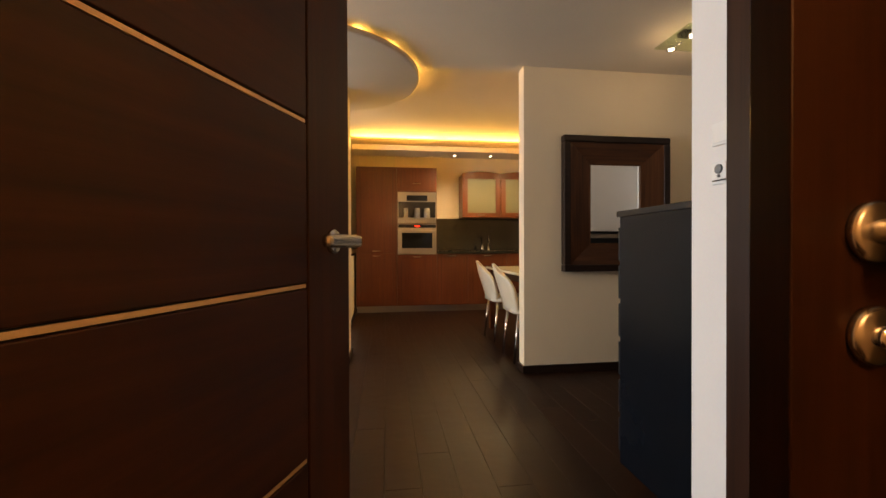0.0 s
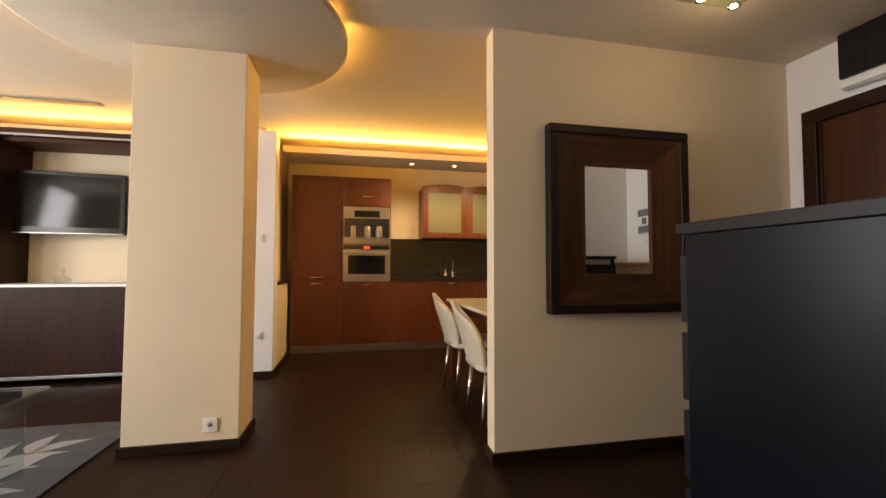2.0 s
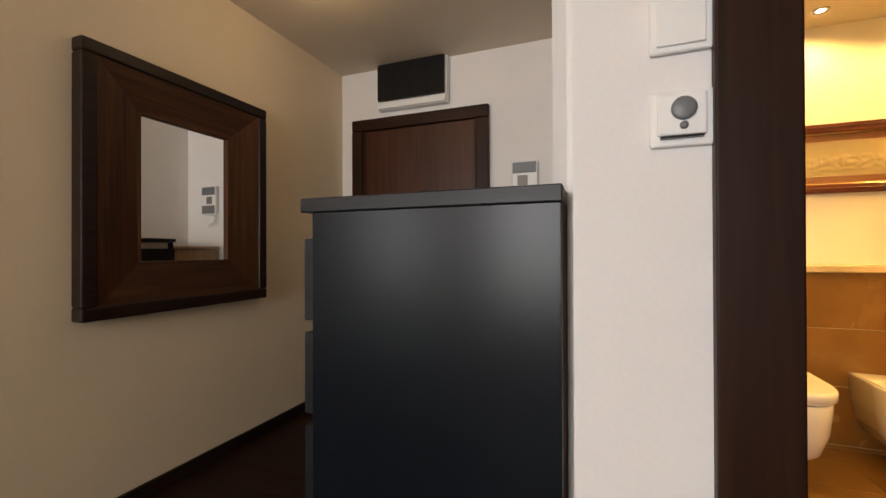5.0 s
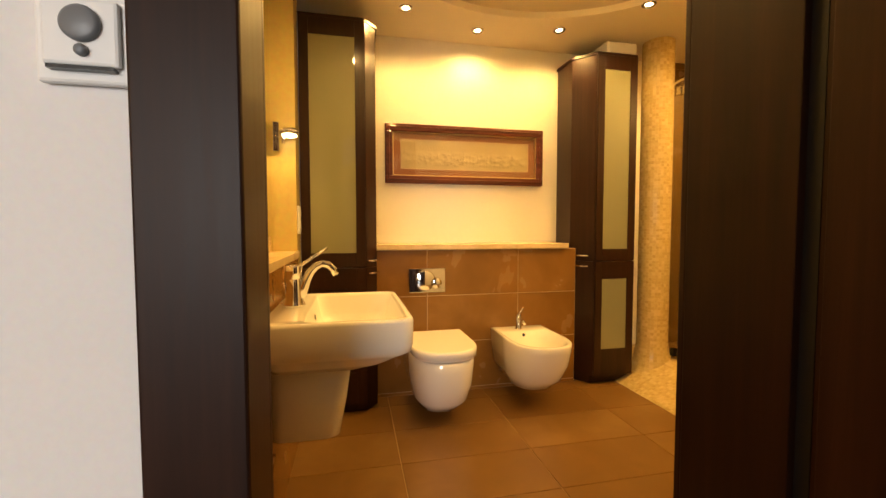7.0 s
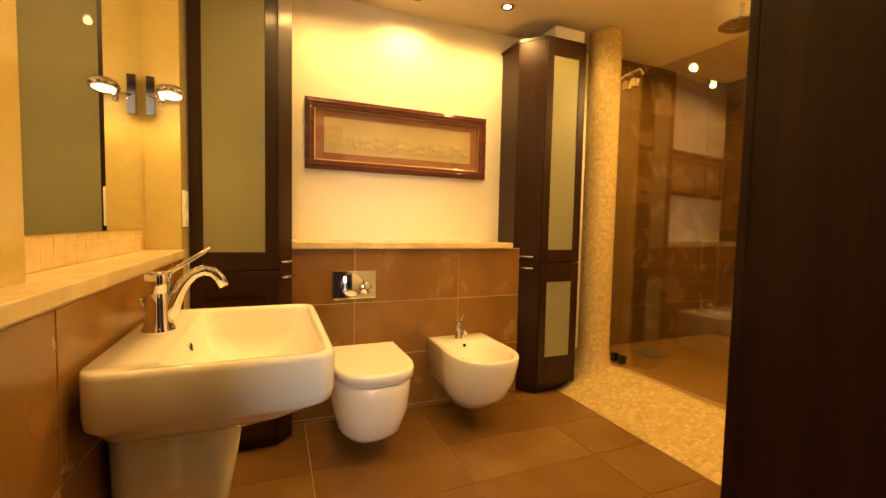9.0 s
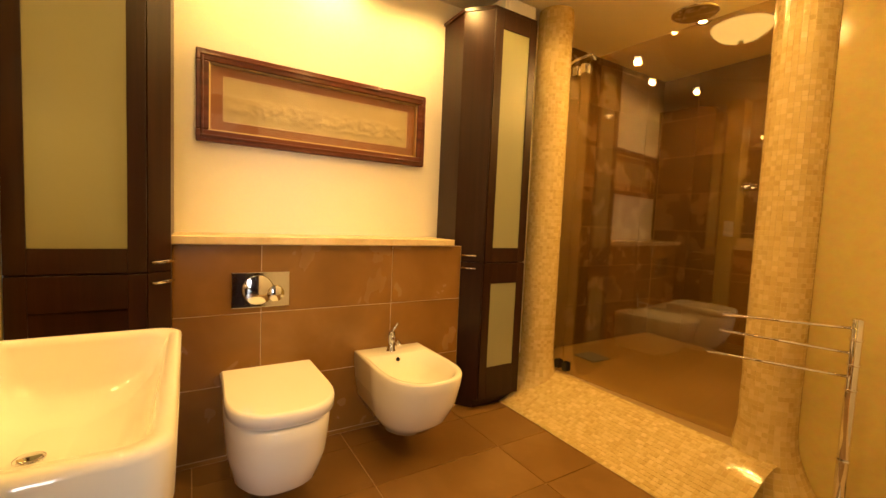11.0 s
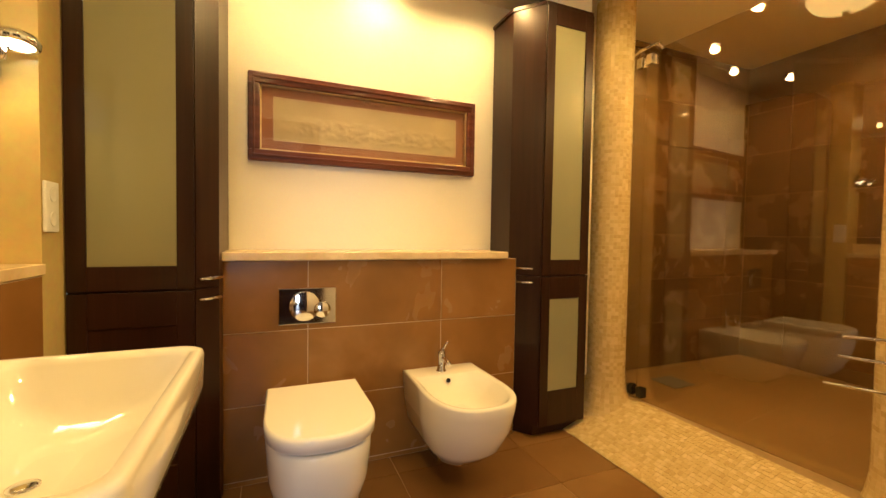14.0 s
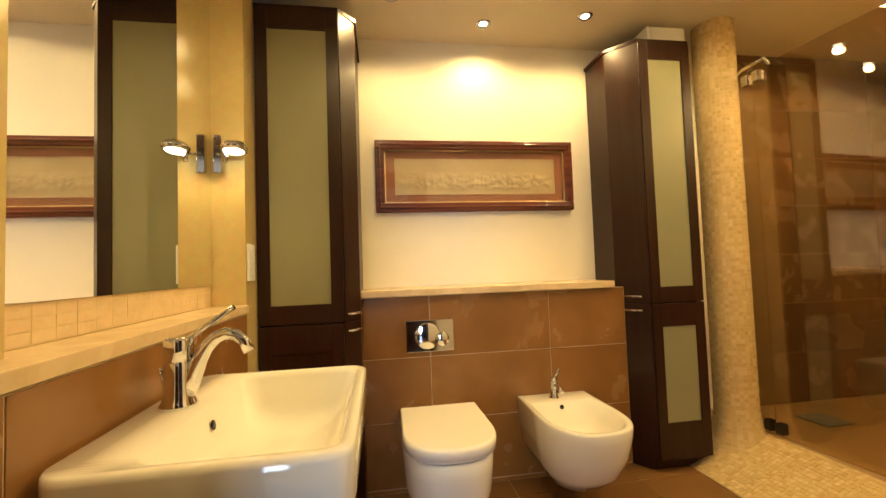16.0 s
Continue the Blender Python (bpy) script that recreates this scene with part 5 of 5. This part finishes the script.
for a in (1.360, 2.0, 2.64):
    wall_cab(a, a + 0.64, 1)
for sx, sy in KITCHEN_SPOTS:
    downlight(sx, sy, 2.334, "kitchen downlights")
cvk = thing("cove_strip", "lit warm light strip in the kitchen cove", "light strip", (0, 0, 0))
part("strip", bx(-0.32, 3.41, 5.955, 5.965, 2.372, 2.382), STRIP, cvk)
cvl = thing("cove_strip", "lit warm light strip in the living room cove", "light strip", (0, 0, 0))
part("strip", bx(-3.5, -1.32, 5.81, 5.82, 2.39, 2.40), STRIP, cvl)
rs = thing("ring_strip", "lit warm light strip hidden round the ceiling disc", "light strip", (0, 0, 0))
part("strip", lathe([(0.775, 2.4355), (0.785, 2.4355), (0.785, 2.443), (0.775, 2.443)], 72, (-0.45, 3.7), cap=False), STRIP, rs)

# Nib wall fittings.
for nm, lb, ct, z in (("thermostat", "white room thermostat on the wall end", "thermostat", 1.36), ("wall_socket", "white wall socket with plug on the wall end", "socket", 0.40)):
    t = wall_plate(nm, lb, ct, (-0.47, 5.549, z), 0.08, -90 + 180)
    part("insert", bx(-0.016, -0.009, -0.022, 0.022, -0.022, 0.022, 0.003), PLASTIC, t)
t = wall_plate("wall_socket", "white wall socket low on the pillar", "socket", (-0.365, 3.899, 0.15), 0.08, 90)
part("insert", moved(lathe([(0.022, 0.0), (0.022, 0.004), (0.017, 0.0005)], 28), Matrix.Translation((-0.009, 0, 0)) @ Matrix.Rotation(radians(-90), 4, 'Y')), PLASTIC, t)
part("hole", moved(lathe([(0.012, 0.0), (0.012, 0.0015)], 20), Matrix.Translation((-0.0095, 0, 0)) @ Matrix.Rotation(radians(-90), 4, 'Y')), GREYP, t)

# ---------------------------------------------------------------- dining table and chairs
tb = thing("dining_table", "cream lacquered dining table with dark wooden legs", "table", (1.80, 4.42, 0))
part("tabletop", bx(-0.45, 0.45, -0.83, 0.83, 0.735, 0.762, 0.006), TABLETOP, tb)
part("apron", bx(-0.39, 0.39, -0.77, 0.77, 0.66, 0.734, 0.003), WENGE_H, tb)
for x in (-0.38, 0.38):
    for y in (-0.76, 0.76):
        part("leg", bx(x - 0.035, x + 0.035, y - 0.035, y + 0.035, 0, 0.733, 0.004), CHERRY, tb)


def chair():
    c = thing("dining_chair", "cream leather shell dining chair with thin chrome legs", "chair", (1.42, 3.84, 0), 0, group="dining chairs")
    n, m = 14, 12
    bm = bmesh.new()
    front, back = [], []
    for j in range(m + 1):
        v = j / m
        z = 0.44 + 0.42 * v
        hw = 0.185 + 0.045 * math.sin(math.pi * min(1, v * 1.1)) - (0.16 * max(0, (v - 0.62) / 0.38) ** 2.0)
        x = -0.175 - 0.13 * v ** 1.25
        f, b = [], []
        for i in range(n + 1):
            u = -1 + 2 * i / n
            curve = 0.045 * (1 - u * u)
            zz = z - 0.055 * (u * u) * max(0, (v - 0.5) * 2)
            f.append(bm.verts.new((x - curve + 0.022, u * hw, zz)))
            b.append(bm.verts.new((x - curve - 0.006, u * hw * 1.02, zz)))
        front.append(f)
        back.append(b)
    for j in range(m):
        for i in range(n):
            bm.faces.new((front[j][i], front[j][i + 1], front[j + 1][i + 1], front[j + 1][i]))
            bm.faces.new((back[j][i], back[j + 1][i], back[j + 1][i + 1], back[j][i + 1]))
    for j in range(m):
        for i in (0, n):
            bm.faces.new((front[j][i], front[j + 1][i], back[j + 1][i], back[j][i]))
    for i in range(n):
        bm.faces.new((front[m][i], front[m][i + 1], back[m][i + 1], back[m][i]))
        bm.faces.new((front[0][i], back[0][i], back[0][i + 1], front[0][i + 1]))
    bmesh.ops.recalc_face_normals(bm, faces=bm.faces[:])
    for fc in bm.faces:
        fc.smooth = True
    part("backrest", bm, LEATHER, c)
    part("seat", loft([rounded(-0.20, 0.20, -0.20, 0.20, 0.09, 0.425), rounded(-0.215, 0.215, -0.215, 0.215, 0.10, 0.435), rounded(-0.215, 0.215, -0.215, 0.215, 0.10, 0.465), rounded(-0.19, 0.19, -0.19, 0.19, 0.09, 0.48)]), LEATHER, c)
    for x, y in ((-0.16, -0.16), (-0.16, 0.16), (0.17, -0.17), (0.17, 0.17)):
        part("leg", tube([(x, y, 0.425), (x * 1.08 - (0.03 if x < 0 else -0.02), y * 1.1, 0.002)], 0.012, 10, taper=[0.013, 0.010]), CHROME, c)
    return c


ch = chair()
copy_thing(ch, pose(1.44, 4.62, 0, 0, 0, 3))

# ================================================================ living room
rug = thing("rug", "charcoal rug with large grey and ivory leaf pattern", "rug", (0, 0, 0))
part("carpet", bx(-3.2, -0.97, 1.9, 4.50, 0.0, 0.012, 0.004), RUGDARK, rug)


def leaf_shape(cx, cy, length, width, ang, z):
    bm = bmesh.new()
    n = 12
    up, dn = [], []
    for i in range(n + 1):
        u = i / n
        w = width * math.sin(math.pi * u ** 0.8) * (1 - 0.25 * u)
        bend = 0.12 * length * math.sin(math.pi * u * 0.9)
        up.append((length * u, bend + w / 2))
        dn.append((length * u, bend - w / 2))
    pts = up + dn[-2:0:-1]
    ca, sa = math.cos(radians(ang)), math.sin(radians(ang))
    prism([(cx + x * ca - y * sa, cy + x * sa + y * ca) for x, y in pts], z, z + 0.003, bm=bm)
    return bm




def frond(x0, y0, ang, length, pairs, leaf_length, width, material, name, label, z):
    """A woven frond: a bent row of leaflets to both sides of a stem, none past the rug's edge."""
    ca, sa = math.cos(radians(ang)), math.sin(radians(ang))
    for k in range(pairs):
        u = (k + 0.5) / pairs
        px, py = x0 + ca * length * u, y0 + sa * length * u
        ln = leaf_length * (1.0 - 0.45 * u)
        for side in (-1, 1):
            a = ang + side * (42 - 14 * u)
            tx, ty = px + ln * math.cos(radians(a)), py + ln * math.sin(radians(a))
            if tx < -1.03 and 1.95 < ty < 4.45 and px < -1.03:
                lb = leaf_shape(0, 0, ln, width, a, z)
                part(name, moved(lb, Matrix.Translation((px, py, 0))), material, rug, label)
    lb = leaf_shape(0, 0, length, width * 0.45, ang - 6, z + 0.0004)
    part(name, moved(lb, Matrix.Translation((x0, y0, 0))), material, rug, label)


frond(-1.78, 1.98, 58, 0.92, 8, 0.30, 0.070, RUGWHITE, "ivory_leaf", "ivory woven leaf", 0.0125)
frond(-1.50, 2.62, 62, 0.70, 6, 0.26, 0.065, RUGWHITE, "ivory_leaf", "ivory woven leaf", 0.0128)
frond(-2.15, 2.45, 64, 0.85, 6, 0.30, 0.075, RUGWHITE, "ivory_leaf", "ivory woven leaf", 0.0131)
frond(-1.95, 3.12, 40, 0.95, 4, 0.62, 0.130, RUGGREY, "grey_leaf", "grey woven leaf", 0.0121)
frond(-2.70, 2.40, 70, 1.40, 5, 0.70, 0.140, RUGGREY, "grey_leaf", "grey woven leaf", 0.0119)
frond(-1.60, 3.60, 60, 0.60, 3, 0.45, 0.120, RUGGREY, "grey_leaf", "grey woven leaf", 0.0123)

ct = thing("coffee_table", "low all-glass coffee table standing on the rug", "table", (0, 0, 0))
part("top", bx(-2.1, -1.10, 2.55, 3.78, 0.438, 0.450, 0.003), glassy("table glass", (0.80, 0.90, 0.92)), ct)
for y0 in (2.62, 3.70):
    part("side_pane", bx(-2.0, -1.16, y0, y0 + 0.012, 0.013, 0.437, 0.002), PANE, ct)
for o in ct.children:
    o.visible_shadow = False

wu = thing("wall_unit", "dark wooden wall unit with a cream television niche", "wall unit", (0, 0, 0))
part("base_panel", bx(-3.55, -1.32, 5.66, 6.38, 0.085, 0.885, 0.004), WENGE, wu)
part("base_trim", bx(-3.55, -1.32, 5.650, 5.668, 0.055, 0.082, 0.002), STEEL, wu, "brushed metal strip")
part("shelf", bx(-3.57, -1.30, 5.645, 6.38, 0.887, 0.912, 0.003), PLASTIC, wu, "white shelf board")
part("niche_back", bx(-2.80, -1.605, 6.19, 6.25, 0.913, 2.30), WALL, wu)
part("upright", bx(-3.10, -2.80, 5.72, 6.38, 0.913, 2.30, 0.003), WENGE, wu)
part("top_bar", bx(-3.57, -1.32, 5.68, 6.38, 2.30, 2.355, 0.003), WENGE_X, wu)
part("top_trim", bx(-3.57, -1.32, 5.672, 5.679, 2.285, 2.305, 0.001), STEEL, wu, "pale metal strip")
part("niche_head", bx(-2.80, -1.60, 5.80, 6.189, 2.262, 2.299), MIRFRAME_H, wu)
part("side_panel", bx(-1.345, -1.32, 5.70, 6.38, 0.913, 2.299, 0.002), STEEL, wu)
for z in (1.25, 1.58, 1.91):
    part("glass_shelf", bx(-1.60, -1.346, 5.80, 6.32, z, z + 0.008, 0.001), PANE, wu)
part("glass_front", bx(-1.60, -1.346, 5.75, 5.756, 0.913, 2.299), glassy("greenish glass", (0.72, 0.80, 0.76)), wu)
structure("wall_unit_back", bx(-3.7, -0.95, 6.385, 6.50, 0, 2.6), WALL, "painted wall behind the wall unit", "wall")

tv = thing("television", "black flat television on a swivel bracket in the niche", "television", (-2.40, 6.05, 1.715), 7)
part("case", bx(-0.50, 0.50, -0.03, 0.04, -0.315, 0.315, 0.008), BLACK, tv)
part("screen", bx(-0.455, 0.455, -0.0325, -0.030, -0.245, 0.275), SCREEN, tv)
part("trim", bx(-0.495, 0.495, -0.034, -0.030, -0.312, -0.302, 0.001), STEEL, tv, "thin silver strip")
part("bracket", bx(-0.08, 0.08, 0.04, 0.125, -0.08, 0.08, 0.004), BLACK, tv)
dc = thing("decanter", "clear glass decanter on the wall unit shelf", "decanter", (-2.30, 5.86, 0.9125))
part("bottle", lathe([(0.055, 0), (0.065, 0.012), (0.060, 0.045), (0.018, 0.075), (0.014, 0.10), (0.020, 0.105)], 28), PANE, dc)
part("stopper", lathe([(0.010, 0.105), (0.020, 0.125), (0.014, 0.145), (0.004, 0.150)], 20), PANE, dc)
av = thing("ceiling_vent", "long slotted ceiling vent grille", "vent", (0, 0, 0))
part("frame", bx(-2.58, -1.76, 5.33, 5.41, H2 - 0.006, H2 - 0.001, 0.002), mat("brown vent", (0.20, 0.13, 0.08), 0.5), av)
for k in range(4):
    part("slat", bx(-2.56, -1.78, 5.338 + 0.018 * k, 5.350 + 0.018 * k, H2 - 0.010, H2 - 0.006), mat("vent slat", (0.30, 0.22, 0.15), 0.5) if k == 0 else bpy.data.materials["vent slat"], av)

# ================================================================ planks and tiles
shared = {}


def piece(name, key, make, material, parent, m):
    if key not in shared:
        me = bpy.data.meshes.new(name)
        b = make()
        b.to_mesh(me)
        b.free()
        me.materials.append(material)
        shared[key] = me
    ob = new(name, shared[key])
    ob.parent = parent
    ob.matrix_world = m
    return ob


# Dark floor planks run along y.
rnd = random.Random(11)
PW = 0.158
x = -3.68
while x < 3.40:
    y = -1.2 - rnd.random() * 1.2
    while y < 7.16:
        ln = rnd.choice((1.6, 2.0, 2.4))
        a, b = max(y, -1.2), min(y + ln, 7.16)
        xm = x + PW / 2
        inside_bath = xm > 1.27
        if inside_bath:
            a = max(a, 1.50)
        if b - a > 0.08:
            ln2 = round(b - a, 2)
            piece("plank", ("plank", ln2), lambda q=ln2: bx(-PW / 2 + 0.0004, PW / 2 - 0.0004, 0.0004, q - 0.0004, -0.015, 0, 0.0007, seg=1), PLANK, floor, pose(xm, a, 0))
        y += ln
    x += PW
# Bathroom floor tiles.
bfloor = structure("floor_bathroom", bx(1.20, 3.67, -1.2, 1.62, -0.10, -0.004), GROUT, "brown stone tile floor of the bathroom", "floor")
TX, TY = 0.322, 0.643
x = 2.95 - 6 * TX
while x < 3.43:
    y = -0.305 - TY
    while y < 1.48:
        x0, x1 = max(x, 1.27), min(x + TX, 3.424)
        y0, y1 = max(y, -0.640 if x > 2.05 else -1.2), min(y + TY, 1.480)
        if x0 < 1.47:
            y0, y1 = max(y0, 0.52), min(y1, 1.325)
        if x1 - x0 > 0.02 and y1 - y0 > 0.02:
            w, d = round(x1 - x0, 3), round(y1 - y0, 3)
            piece("tile", ("f", w, d), lambda w=w, d=d: bx(0.0017, w - 0.0017, 0.0017, d - 0.0017, -0.008, 0.0, 0.0012, seg=1), FTILE, bfloor, pose(x0, y0, 0))
        y += TY
    x += TX
# Tiles on the low toilet wall.
wall_t = bpy.data.objects["wall_toilet_low"]
ZS = [0.0, 0.022, 0.338, 0.651, 0.954]
for z0, z1 in zip(ZS, ZS[1:]):
    ys_ = [-0.35, 0.083, 0.717, 1.058]
    for y0, y1 in zip(ys_, ys_[1:]):
        w, h = round(y1 - y0, 3), round(z1 - z0, 3)
        piece("tile", ("w", w, h), lambda w=w, h=h: bx(-0.010, 0, 0.0017, w - 0.0017, 0.0017, h - 0.0017, 0.001, seg=1), TILE, wall_t, pose(3.425, y0, z0))
wall_b = bpy.data.objects["wall_basin_low"]
xs_ = [1.49, 2.0, 2.635, 3.05]
for z0, z1 in zip([0.0, 0.31, 0.625], [0.31, 0.625, 0.939]):
    for x0, x1 in zip(xs_, xs_[1:]):
        w, h = round(x1 - x0, 3), round(z1 - z0, 3)
        piece("tile", ("b", w, h), lambda w=w, h=h: bx(0.0017, w - 0.0017, -0.010, 0, 0.0017, h - 0.0017, 0.001, seg=1), TILE, wall_b, pose(x0, 1.482, z0))
# Small mosaic course between ledge and mirror.
mosaic("mosaic", "small cream stone mosaic course", "mosaic", lambda u, v, h: (2.105 + 0.95 * u, 1.6065 - h, 0.976 + 0.078 * v), 16, 3, bpy.data.objects["wall_basin_niche"], MARBLE)

# Brown tile courses on the back wall of the shower.
wall_s = bpy.data.objects["wall_bath_south"]
wall_e = bpy.data.objects["wall_shower_east"]
for k in range(8):
    z0, z1 = SILL + 0.002 + 0.315 * k, min(SILL + 0.315 * (k + 1), HB - 0.002)
    for y0, y1 in ((-2.596, -2.37), (-2.37, -1.735), (-1.735, -1.102)):
        w, h = round(y1 - y0, 3), round(z1 - z0, 3)
        if h > 0.03:
            piece("tile", ("e", w, h), lambda w=w, h=h: bx(-0.006, 0.002, 0.0017, w - 0.0017, 0.0017, h - 0.0017, 0.001, seg=1), STILE, wall_e, pose(3.64, y0, z0))
for k in range(8):
    z0, z1 = SILL + 0.002 + 0.315 * k, min(SILL + 0.315 * (k + 1), HB - 0.002)
    for x0, x1 in ((2.142, 2.70), (2.70, 3.335), (3.335, 3.632)):
        w, h = round(x1 - x0, 3), round(z1 - z0, 3)
        if h > 0.03:
            piece("tile", ("s", w, h), lambda w=w, h=h: bx(0.0017, w - 0.0017, 0, 0.008, 0.0017, h - 0.0017, 0.001, seg=1), STILE, wall_s, pose(x0, -2.607, z0))
